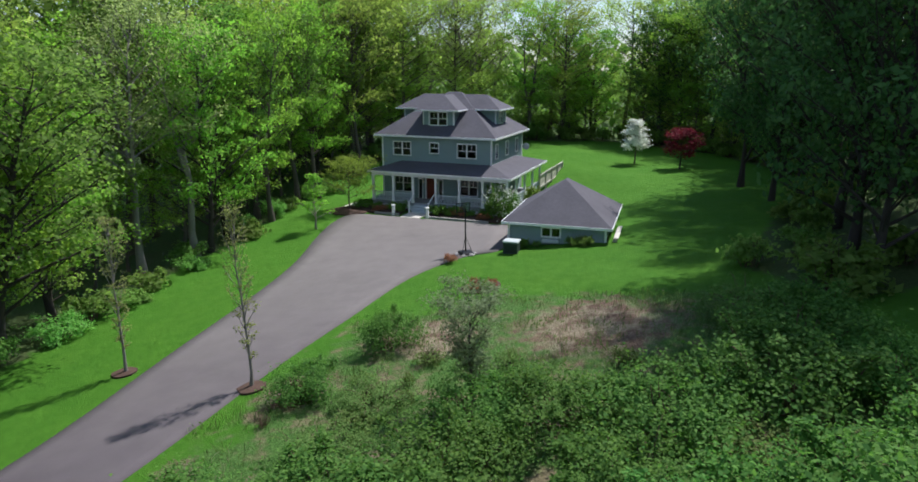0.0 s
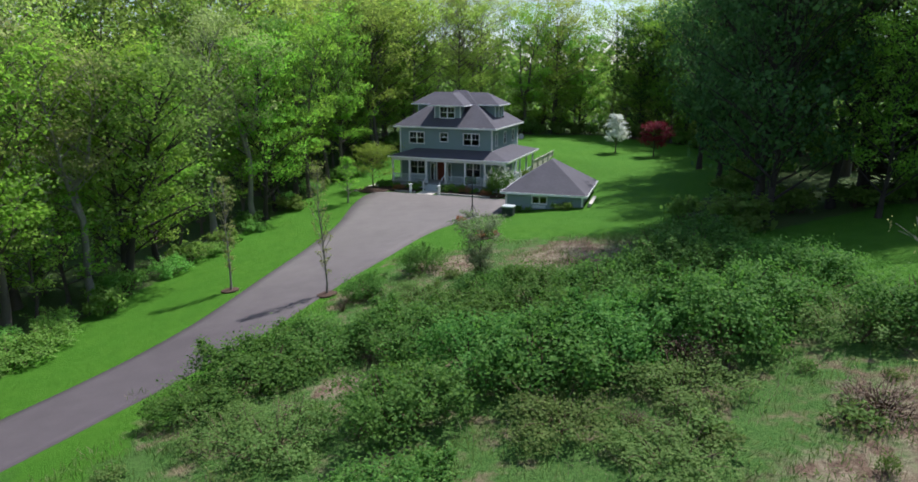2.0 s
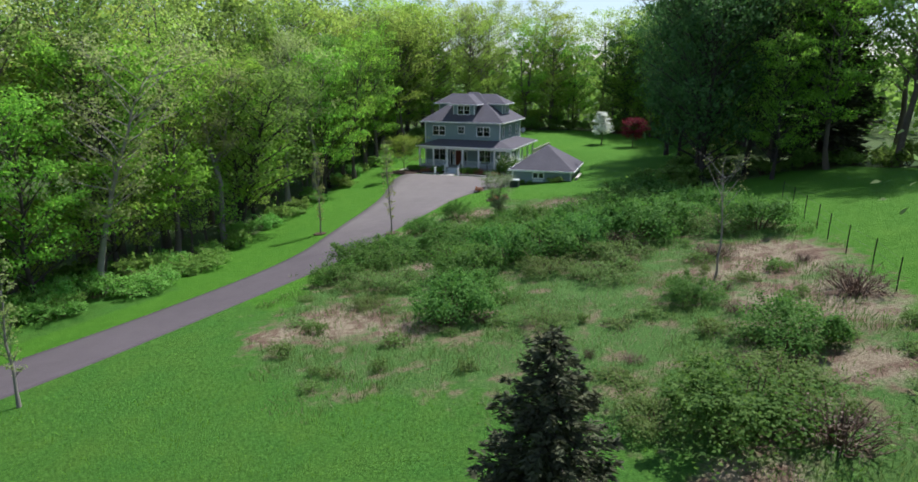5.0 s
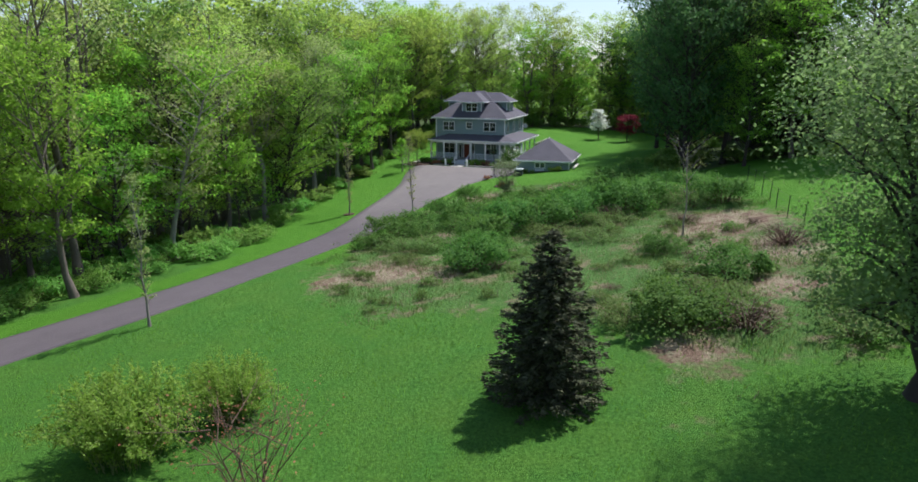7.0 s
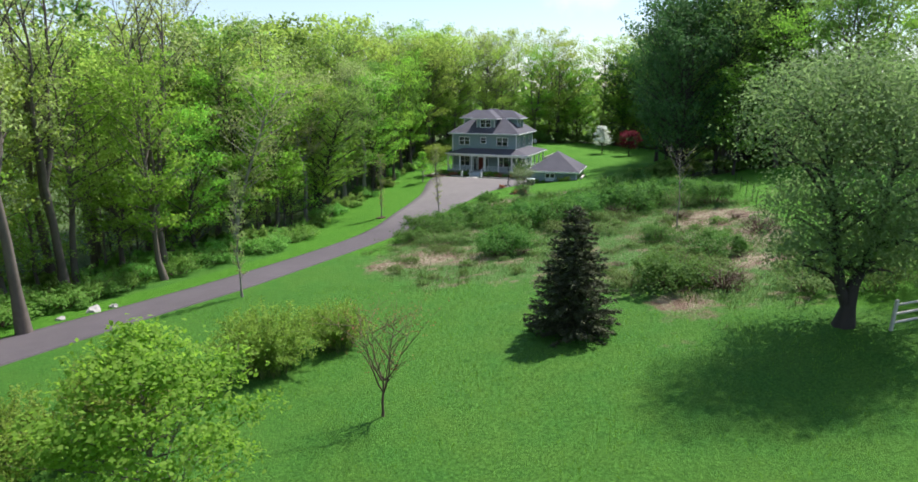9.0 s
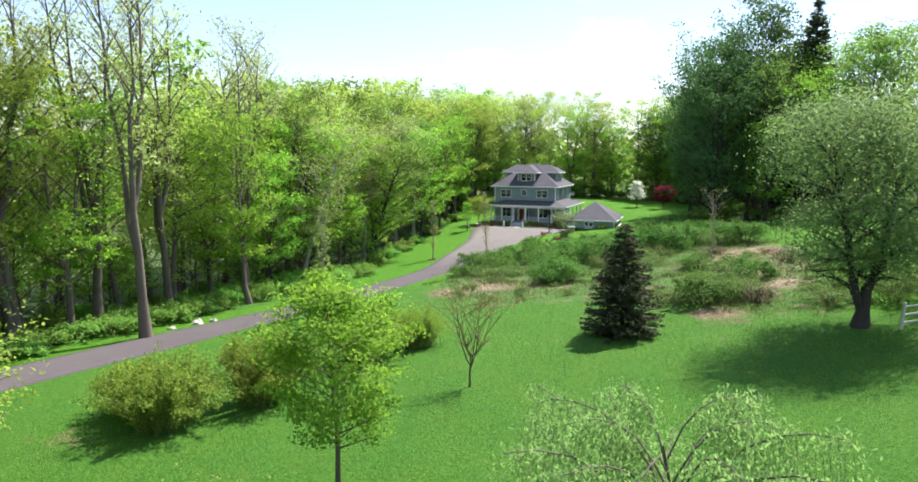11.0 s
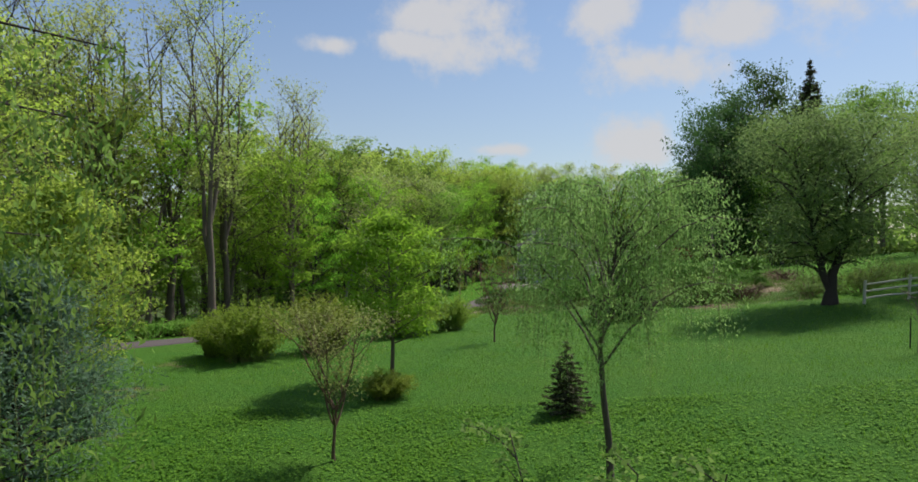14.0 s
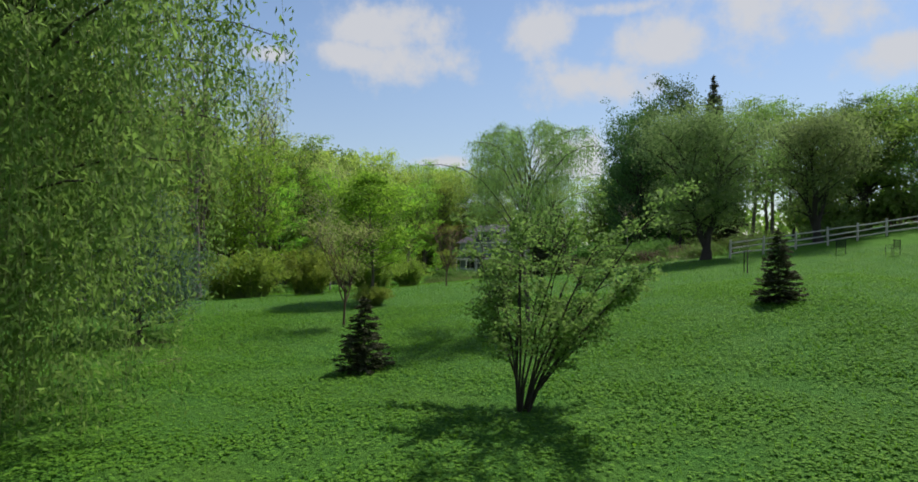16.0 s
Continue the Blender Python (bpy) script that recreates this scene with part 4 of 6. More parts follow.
def willow_parts(seed, H, radius, limbs, strands, per, leaf, reach=0.55, first=0.2, loose=0.1, lift=1.0):
    """Weeping tree: rising limbs and hanging leafy strands."""
    rng = np.random.RandomState(seed)
    t = np.linspace(0, 1, 7)
    trunk = np.stack([np.cumsum(rng.normal(size=7) * H * 0.012), np.cumsum(rng.normal(size=7) * H * 0.012), t * H * 0.9 - 0.2], -1)
    wood = [tube(trunk, (H * 0.013) * (1 - 0.85 * t), 7)]
    tips, pts, dirs, hang = [], [], [], []
    for i in range(limbs):
        q = (i + rng.uniform(0, 1)) / limbs
        h = H * (first + (0.86 - first) * q)
        b0 = np.array([np.interp(h, trunk[:, 2], trunk[:, k]) for k in range(3)])
        az = i * 2.4 + rng.uniform(-0.4, 0.4)
        L = radius * min(1.0 - 0.5 * q, 0.6 + 2.5 * q) * rng.uniform(0.45, 1.1)
        s = np.linspace(0, 1, 6)
        p = b0 + np.stack([np.cos(az) * L * s, np.sin(az) * L * s, L * lift * (1.25 * s - 0.75 * s ** 2) * (0.75 + 0.3 * q)], -1)
        lim = H * (0.99 - 0.30 * (L / radius) ** 2 * rng.uniform(0.5, 1.2))
        p[:, 2] = np.where(p[:, 2] > lim - 0.6, lim - 0.6 + 0.6 * np.tanh((p[:, 2] - lim + 0.6) / 0.9), p[:, 2])
        wood.append(tube(p, H * 0.0038 * (1 - 0.7 * q) * (1 - 0.85 * s) + 0.005, 5))
        for f in rng.uniform(0.3, 1.0, max(2, strands // limbs)):
            tips.append((np.array([np.interp(f, s, p[:, k]) for k in range(3)]), az + rng.normal() * 0.9))
    for b0, az in tips:
        out = rng.uniform(0.1, 0.5)
        ln = min(b0[2] - 0.3, H * reach * rng.uniform(0.4, 1.0))
        if ln < 0.3:
            continue
        s = np.linspace(0, 1, 6)
        p = b0 + np.stack([np.cos(az) * out * np.sqrt(s), np.sin(az) * out * np.sqrt(s), 0.12 * np.sin(s * 3) - ln * s ** 1.4], -1)
        hang.append(tube(p, 0.0035 * (1 - 0.6 * s) + 0.0015, 3))
        f = rng.uniform(0, 1, per)
        c = np.stack([np.interp(f, s, p[:, k]) for k in range(3)], -1) + rng.normal(size=(per, 3)) * loose * np.array([1, 1, 0.6])
        pts.append(c)
        d = rng.normal(size=(per, 3)) * 0.5 + np.array([0, 0, -1.0])
        dirs.append(d / np.linalg.norm(d, axis=1)[:, None])
    c, d = np.concatenate(pts), np.concatenate(dirs)
    return wood, leaf_quads(rng, c, leaf, aspect=0.34, lie=0.15, along=d, align=0.6), join(hang)


def bush_parts(seed, R, H, leaves, leaf, stems=12, lumps=11, canes=16):
    """A lumpy shrub mound: several uneven leafy domes over bare stems, with arching shoots that stick out."""
    rng = np.random.RandomState(seed)
    wood = []
    for i in range(stems):
        a, r = rng.uniform(0, 6.28), R * rng.uniform(0.2, 0.85)
        e = np.array([math.cos(a) * r, math.sin(a) * r, H * rng.uniform(0.5, 0.95) * math.sqrt(max(0.1, 1 - (r / R) ** 2))])
        b = np.array([math.cos(a) * r * 0.25, math.sin(a) * r * 0.25, -0.1])
        m = (b + e) / 2 + rng.normal(size=3) * R * 0.08
        wood.append(tube([b, m, e], [0.022, 0.014, 0.005], 3))
    cs, ns = [], []
    share = rng.dirichlet(np.ones(lumps) * 2.5) * 0.8
    for i in range(lumps):
        a, r = i * 2.4 + rng.uniform(0, 1), R * math.sqrt((i + 0.2) / lumps) * 0.78
        rr = R * rng.uniform(0.22, 0.46)
        hc = H * rng.uniform(0.32, 0.72) * (1 - 0.5 * (r / R) ** 2)
        m = int(leaves * share[i])
        d = rng.normal(size=(m, 3))
        d /= np.linalg.norm(d, axis=1)[:, None]
        d[:, 2] = np.abs(d[:, 2]) - 0.55 * rng.uniform(0, 1, m)
        rad = 0.45 + 0.55 * rng.uniform(0, 1, m) ** 0.6 + 0.10 * rng.normal(size=m) ** 2
        cs.append(np.array([math.cos(a) * r, math.sin(a) * r, hc]) + d * rad[:, None] * np.array([rr, rr, H * 0.36]))
        ns.append(d + np.array([math.cos(a) * r / R * 0.6, math.sin(a) * r / R * 0.6, 0.5]))
    for i in range(canes):
        a, r = rng.uniform(0, 6.28), R * rng.uniform(0.1, 0.8)
        b0 = np.array([math.cos(a) * r, math.sin(a) * r, H * 0.4])
        s = np.linspace(0, 1, 5)
        o = R * rng.uniform(0.15, 0.55)
        p = b0 + np.stack([math.cos(a) * o * s, math.sin(a) * o * s, H * (rng.uniform(0.5, 1.0) * s - 0.45 * s ** 2)], -1)
        wood.append(tube(p, 0.008 * (1 - 0.7 * s) + 0.002, 3))
        m = int(leaves * 0.2 / canes)
        f = rng.uniform(0.1, 1.05, m)
        cs.append(np.stack([np.interp(f, s, p[:, k]) for k in range(3)], -1) + rng.normal(size=(m, 3)) * R * 0.045)
        ns.append(np.tile(np.array([[math.cos(a) * 0.4, math.sin(a) * 0.4, 0.8]]), (m, 1)))
    c, nv = np.concatenate(cs), np.concatenate(ns)
    c[:, 2] = np.clip(c[:, 2], 0.03, H * 1.25)
    nv /= np.linalg.norm(nv, axis=1)[:, None] + 1e-9
    return join(wood), leaf_quads(rng, c, leaf, lie=0.35, face=nv, turned=0.6)


def fountain_parts(seed, canes, per, leaf, tall=1.0):
    """A shrub of many canes that rise from one foot and arch over, leafy from low down; unit radius and height."""
    rng = np.random.RandomState(seed)
    wood, cs, ns = [], [], []
    s = np.linspace(0, 1, 6)
    for i in range(canes):
        a = rng.uniform(0, 6.283)
        r0, out, h = 0.38 * math.sqrt(rng.uniform()), rng.uniform(0.05, 0.78), rng.uniform(0.55, 1.12) * tall
        a2 = a + rng.normal() * 0.5
        p = np.stack([math.cos(a) * r0 + math.cos(a2) * out * s ** 1.3, math.sin(a) * r0 + math.sin(a2) * out * s ** 1.3, h * (1.35 * s - (0.35 + 0.45 * out) * s ** 2.2) - 0.03], -1)
        wood.append(tube(p, 0.006 * (1 - 0.8 * s) + 0.0012, 3))
        f = rng.uniform(0.16, 1.03, per)
        c = np.stack([np.interp(f, s, p[:, k]) for k in range(3)], -1) + rng.normal(size=(per, 3)) * 0.035
        cs.append(c)
        ns.append(np.stack([c[:, 0] * 0.8, c[:, 1] * 0.8, 0.3 + 0.6 * c[:, 2]], -1))
    c, nv = np.concatenate(cs), np.concatenate(ns)
    c[:, 2] = np.maximum(c[:, 2], 0.02)
    nv /= np.linalg.norm(nv, axis=1)[:, None] + 1e-9
    return join(wood), leaf_quads(rng, c, leaf, aspect=0.45, lie=0.25, face=nv, turned=0.5)


def scaled(x, y, s, sz=None, turn=0.0, up=0.0, lean=0.0):
    return pose(x, y, float(land(x, y)) + up, 0, lean, turn) @ Matrix.Diagonal((s, s, sz or s, 1))


# woodland kinds: each is built once and then repeated
RW = np.random.RandomState(5)
KINDS = {}


def wood_tree(kind, x, y, s=1.0, sz=None, turn=None):
    turn = RW.uniform(0, 360) if turn is None else turn
    m = scaled(x, y, s, sz, turn)
    if kind in KINDS:
        return copy_thing(KINDS[kind], m)
    seed, H, first, rad, limbs, lv, lf, shape, spread, bark, leafm, name, label = WOOD_KINDS[kind]
    wood, crown = tree_parts(seed, H, first, rad, limbs, lv, lf, shape, spread=spread, rise=1.25 if shape == "vase" else 1.0, fork=FORKS.get(kind, (0, 0))[0], fork_at=FORKS.get(kind, (0, 0.3))[1], flat=0.6 if "maple" in kind else 0.85)
    ob = tree_thing(name, Matrix.Identity(4), wood, crown, bark, leafm, label, "tree", "woodland trees")
    ob.matrix_world = m
    ob.matrix_basis = m
    KINDS[kind] = ob
    return ob


WOOD_KINDS = {
    "maple": (11, 20, 2.2, 5.2, 40, 8200, 0.27, "egg", 0.13, M_BARK, L_BRIGHT, "maple_tree", "tall maple with fresh bright green leaves at the wood's edge"),
    "maple_b": (12, 18, 1.6, 5.0, 40, 8200, 0.27, "spread", 0.13, M_BARK_DARK, L_BRIGHT, "maple_tree", "broad maple with bright spring leaves and low limbs"),
    "oak": (13, 22, 4.6, 5.4, 36, 6600, 0.31, "egg", 0.14, M_BARK, L_MID, "oak_tree", "tall mid-green oak with a rounded crown"),
    "oak_b": (14, 21, 3.0, 5.8, 36, 6600, 0.31, "egg", 0.14, M_BARK_DARK, L_MID, "oak_tree", "broad mid-green oak with spreading limbs"),
    "yellow": (15, 22, 6.0, 5.6, 40, 6800, 0.28, "egg", 0.14, M_BARK, L_YELLOW, "hickory_tree", "tall hickory in thin yellow-green young leaf"),
    "pale": (16, 24, 9.0, 4.6, 34, 3600, 0.22, "vase", 0.17, M_BARK, L_PALE, "ash_tree", "tall forked ash, half bare with pale young leaves"),
    "pale_b": (23, 23, 7.0, 4.8, 36, 4600, 0.23, "egg", 0.16, M_BARK_PALE, L_PALE, "ash_tree", "tall ash with upright leaders in thin pale leaf"),
    "dark": (17, 22, 1.8, 7.2, 56, 9600, 0.36, "egg", 0.14, M_BARK_DARK, L_DARK, "beech_tree", "dense deep green tree branched almost to the ground"),
    "dark_b": (18, 19, 1.2, 6.2, 52, 8600, 0.36, "round", 0.14, M_BARK_DARK, L_DARK, "beech_tree", "dense deep green tree with low sweeping limbs"),
    "low_maple": (91, 8.5, 1.0, 3.2, 24, 3000, 0.24, "spread", 0.16, M_BARK, L_BRIGHT, "young_maple_tree", "young understorey maple with bright layered leaves"),
    "low_yellow": (92, 9.0, 1.2, 3.2, 24, 2800, 0.23, "round", 0.16, M_BARK, L_YELLOW, "understorey_tree", "young understorey tree in yellow-green leaf"),
    "deep_oak": (19, 22, 6.0, 5.4, 22, 1800, 0.6, "egg", 0.18, M_BARK, L_MID, "oak_tree", "mid-green oak deep in the wood"),
    "deep_yellow": (20, 22, 6.0, 5.2, 22, 1700, 0.56, "egg", 0.18, M_BARK, L_YELLOW, "hickory_tree", "yellow-green hickory deep in the wood"),
}
FORKS = {"pale": (3, 0.34), "pale_b": (2, 0.42), "maple": (2, 0.3), "dark": (3, 0.25), "oak": (2, 0.45)}


def plant(kind, x, y, s, sz=None, turn=None):
    if kind in KINDS:
        turn = RW.uniform(0, 360) if turn is None else turn
        o = KINDS[kind]
        return copy_thing(o, pose(x, y, float(land(x, y)), 0, 0, turn) @ Matrix.Diagonal((s / o.scale[0], s / o.scale[1], (sz or s) / o.scale[2], 1)))
    return wood_tree(kind, x, y, s, sz, turn)


def along_edge(pts, step, inset, rng):
    """Points along a polyline, pushed outwards (to its left when walked northwards) by inset."""
    p = np.array(pts, float)
    seg = np.linalg.norm(np.diff(p, axis=0), axis=1)
    cum = np.concatenate([[0], np.cumsum(seg)])
    out = []
    for s in np.arange(step * 0.5, cum[-1], step):
        s2 = min(cum[-1] - 0.01, max(0, s + rng.uniform(-0.35, 0.35) * step))
        i = int(np.searchsorted(cum, s2) - 1)
        d = (p[i + 1] - p[i]) / seg[i]
        q = p[i] + d * (s2 - cum[i])
        nrm = np.array([-d[1], d[0]])
        out.append(q + nrm * (inset + rng.uniform(-1.2, 1.2)))
    return out


def build_woods():
    rng = np.random.RandomState(21)
    left = WOOD_EDGE[1:12]
    back = WOOD_EDGE[10:16]
    # west wood: a bright front row and darker, taller rows behind
    for inset, step, kinds, lo, hi in ((1.5, 5.6, ("maple", "maple_b", "maple", "yellow", "oak", "pale_b"), 0.72, 0.98), (7, 5.6, ("oak", "yellow", "oak_b", "pale", "maple"), 0.9, 1.1),
                                       (14, 7, ("deep_oak", "pale", "deep_oak", "deep_yellow"), 0.95, 1.15), (23, 8, ("deep_oak", "deep_yellow"), 0.95, 1.15)):
        for q in along_edge(left, step, inset, rng):
            s = rng.uniform(lo, hi)
            k = kinds[rng.randint(len(kinds))]
            # the southern stretch is open underneath: tall bare-stemmed trees
            if q[1] < 6 and k in ("maple_b", "oak_b", "oak"):
                k = ("yellow", "pale_b", "pale")[rng.randint(3)]
            if q[1] < 6 and inset > 10:
                k = ("pale_b", "pale", "deep_yellow")[rng.randint(3)]
            plant(k, q[0], q[1], s, s * rng.uniform(0.95, 1.08))
    # north wood behind the house: thin yellow crowns in front of green ones
    for inset, step, kinds, lo, hi in ((3, 5.5, ("yellow", "pale_b", "yellow", "maple"), 0.95, 1.12), (9, 6, ("yellow", "pale_b", "maple"), 1.0, 1.18)):
        for q in along_edge(back, step, inset, rng):
            k = kinds[rng.randint(len(kinds))]
            if q[0] > 15 and rng.uniform() < 0.6:
                k = ("maple_b", "oak_b")[rng.randint(2)]
            s = rng.uniform(lo, hi)
            plant(k, q[0], q[1], s, s * rng.uniform(0.95, 1.05))
    # east wood: deep green and dense
    for x, y, k, s, sz in ((20.5, 32, "dark_b", 0.92, 1.21), (24.5, 30.5, "oak_b", 0.85, 0.95), (23.5, 39, "dark", 0.95, 1.21), (29, 35, "dark", 1.05, 1.26), (26.5, 46.5, "dark_b", 0.92, 1.21), (34, 33, "oak_b", 1.0, 1.05),
                           (29, 55, "dark", 0.95, 1.05), (33, 44, "deep_oak", 1.1, 1.1), (32, 64, "dark_b", 0.9, 1.05), (39, 73, "dark", 0.95, 1.0), (40, 82, "dark_b", 1.0, 1.1), (25.8, 58.5, "dark", 0.8, 1.0), (24.4, 50.5, "dark_b", 0.75, 1.05), (19.2, 28.6, "dark_b", 0.75, 1.05), (24.5, 26.0, "maple_b", 0.6, 0.7), (30.0, 27.5, "maple", 0.8, 0.85), (35.0, 25.5, "oak", 0.9, 0.95), (37, 52, "deep_oak", 1.0, 1.1), (40, 60, "deep_oak", 1.0, 1.1),
                           (39, 92, "dark", 1.0, 1.05), (42, 72, "deep_oak", 1.05, 1.1), (31, 100, "dark_b", 0.95, 1.05), (38, 25, "oak", 0.95, 1.0), (43, 38, "deep_oak", 1.1, 1.1), (46, 26, "oak_b", 1.0, 1.0), (39, 17, "maple_b", 0.85, 0.85),
                           (48, 14, "oak", 0.95, 0.9), (53, 3, "deep_oak", 0.95, 0.95), (46, 2, "maple", 0.85, 0.85), (58, -10, "deep_oak", 1.0, 0.95), (50, -8, "oak_b", 0.9, 0.8), (62, -22, "maple", 1.0, 0.95), (55, -26, "oak_b", 0.9, 0.85),
                           (35, 8, "oak_b", 0.7, 0.7), (40, -6, "maple_b", 0.7, 0.7), (47, -17, "oak", 0.75, 0.75), (35, -10, "dark_b", 0.55, 0.6), (31, -4, "dark", 0.55, 0.6), (40, -16, "dark_b", 0.6, 0.6), (45, -26, "dark", 0.6, 0.6), (26, -3, "oak_b", 0.5, 0.5), (37, 1, "dark_b", 0.65, 0.65)):
        plant(k, x, y, s, sz)
    # understorey along the edge
    for q in along_edge(left[:6], 5.0, 9.5, rng) + along_edge(left[:5], 5.5, 15.0, rng):
        plant(("low_maple", "low_yellow")[rng.randint(2)], q[0], q[1], rng.uniform(0.6, 1.0))
    for q in along_edge(left, 4.4, 3.6, rng):
        plant(("low_maple", "low_yellow")[rng.randint(2)], q[0], q[1], rng.uniform(0.7, 1.1))
    for q in along_edge(back, 4.6, 1.8, rng) + along_edge(back, 4.2, 6.5, rng):
        plant(("low_yellow", "low_yellow", "low_maple")[rng.randint(3)], q[0], q[1], rng.uniform(0.75, 1.25))
    for x, y, k, s, sz in ((-17, 57, "maple", 0.8, 0.95), (-14.5, 66, "maple", 0.85, 1.0), (-19.5, 49, "maple_b", 0.85, 1.0), (-11.5, 75, "yellow", 0.9, 1.0), (-7, 84, "yellow", 0.95, 1.0), (0, 91, "yellow", 0.95, 1.0), (-14, 82, "yellow", 1.0, 1.05)):
        plant(k, x, y, s, sz)
    # the corner between the north and the east wood
    for x, y, k, s in ((34, 106, "maple", 1.15), (41, 101, "oak", 1.2), (48, 96, "oak_b", 1.2), (55, 92, "maple", 1.2), (46, 108, "deep_oak", 1.25), (27, 108, "yellow", 1.1), (50, 80, "oak", 1.15), (47, 64, "oak", 1.15)):
        plant(k, x, y, s)
    # single trees that stand out at the western edge
    for x, y, k, s, sz in ((-31.5, -12.4, "pale", 0.95, 1.14), (-36.5, -9.5, "pale", 1.0, 1.14), (-38.5, -14.5, "pale", 0.95, 1.08), (-34, -4, "pale", 0.95, 1.1), (-30.5, 4.5, "pale", 0.9, 1.05), (-41, -19, "pale", 1.0, 1.1), (-43, -10, "pale", 1.05, 1.15), (-29.4, 1.5, "maple", 0.8, 0.85), (-31.5, -36.5, "yellow", 0.75, 0.72),
                           (-36, -40, "yellow", 0.85, 0.8), (-34, -31, "yellow", 0.7, 0.62), (-42, -33, "oak", 0.9, 0.9), (-44, -44, "maple", 0.9, 0.9), (-40, -52, "yellow", 0.8, 0.8), (-33, -58, "oak", 0.8, 0.7), (-36, -70, "oak", 0.9, 0.9)):
        plant(k, x, y, s, sz)


build_woods()
tree_thing("leaning_tree", on(-24.0, 31.0), *tree_parts(67, 16, 3.5, 5.2, 34, 7500, 0.27, "spread", r0=0.36, spread=0.2, lean=0.3), M_BARK_DARK, L_MID, "dark-trunked tree leaning out over the lawn", "tree", "woodland trees")
tree_thing("leaning_tree", on(-27.5, 12.5), *tree_parts(68, 17, 4.5, 4.6, 30, 3500, 0.22, "vase", r0=0.26, spread=0.2, lean=0.25), M_BARK_PALE, L_PALE, "pale-barked half-bare tree leaning out over the drive", "tree", "woodland trees")


def far_woods():
    """Distant woodland all round, beyond the nearer trees."""
    rng = np.random.RandomState(33)
    n = 52000
    az = rng.uniform(0, 2 * np.pi, n)
    r = rng.uniform(105, 165, n)
    x, y = np.sin(az) * r, np.cos(az) * r + 15
    lump = 0.75 + 0.25 * np.sin(az * 47 + r * 0.2) * np.sin(az * 23 + 1)
    z = land(x, y) + (15.0 + 5.0 * np.clip(np.cos(az), 0, 1)) * rng.uniform(0, 1, n) ** 0.8 * lump
    me = fast_mesh("far_woods", *leaf_quads(rng, np.stack([x, y, z], -1), 1.9, lie=0.3), L_MID)
    tagged(new("far_woods", me), "distant mixed woodland in spring leaf", "woodland", kind="stuff")


far_woods()

# ---- single garden and meadow trees ----
# young maple on the meadow
tree_thing("young_maple", on(-13.2, -34.3), *tree_parts(41, 6.9, 1.5, 1.95, 50, 14000, 0.13, "round", r0=0.10, spread=0.17, rise=0.75, flat=0.9, trunk_top=0.93), M_BARK, L_LIME, "young maple with bright green leaves and dark straight trunk", "tree")
# bare-twigged small trees
for k, (x, y, h, r, seed, nl) in enumerate(((-9.35, -25.5, 4.2, 2.2, 42, 500), (-13.4, -42.3, 4.2, 1.8, 43, 3600))):
    tree_thing("ornamental_tree", on(x, y), *tree_parts(seed, h, 1.1, r, 34, nl, 0.07, "vase", r0=0.055, spread=0.2, rise=2.4, fork=6, fork_at=0.3), M_TWIG, L_PALE if k else L_RUST, "small vase-shaped fruit tree, nearly bare with reddish twigs", "tree", "small meadow trees")
tree_thing("sapling_tree", on(9.9, 0.6), *tree_parts(44, 6.2, 2.6, 1.3, 16, 160, 0.09, "vase", r0=0.07, spread=0.2, rise=1.6), M_BARK_PALE, L_PALE, "bare thin sapling standing in the brush", "tree")
tree_thing("sapling_tree", on(7.3, -33.9), *tree_parts(45, 2.7, 1.0, 0.7, 10, 160, 0.07, "vase", r0=0.04, spread=0.2, rise=1.4), M_BARK, L_GREY, "thin young sapling in the meadow", "tree")
# columnar street trees beside the drive
for x, y, h, seed in ((-15.6, 27.7, 8.2, 46), (-8.7, 24.8, 8.6, 47), (-20.6, -6.6, 9.0, 48)):
    tree_thing("columnar_tree", on(x, y), *tree_parts(seed, h, 1.1, 0.5, 36, 1100, 0.11, "column", r0=0.075, spread=0.26, rise=2.6), M_BARK_PALE, L_PALE, "slim columnar young tree in sparse leaf beside the drive", "tree", "trees along the drive")
# small trees near the house
tree_thing("lime_green_tree", on(-10.2, 59.6), *tree_parts(49, 5.0, 1.0, 2.3, 24, 4200, 0.16, "spread", spread=0.2), M_BARK, L_FORS, "small spreading tree in yellow-green leaf by the porch", "tree")
tree_thing("young_birch", on(-11.9, 53.0), *tree_parts(50, 5.2, 0.8, 1.2, 22, 1500, 0.15, "cone", spread=0.2, rise=1.0), M_BARK_PALE, L_BRIGHT, "slender young tree on the mown lawn", "tree")
tree_thing("white_blossom_tree", on(21.0, 77.8), *tree_parts(51, 5.6, 1.2, 1.8, 24, 3600, 0.2, "cone", spread=0.2), M_BARK, L_WHITE, "small pear tree covered in white blossom", "tree")
tree_thing("red_leaf_tree", on(25.0, 73.5), *tree_parts(52, 4.6, 0.8, 1.9, 24, 3200, 0.22, "round", spread=0.2), M_BARK_DARK, L_RED, "small dark red-leaved plum tree", "tree")
tree_thing("grey_shrub_tree", on(0.5, 21.2), *tree_parts(53, 4.2, 0.5, 1.35, 28, 6000, 0.1, "vase", spread=0.21, rise=1.5), M_BARK, L_SAGE, "grey-green wispy shrub tree among the brush", "shrub")
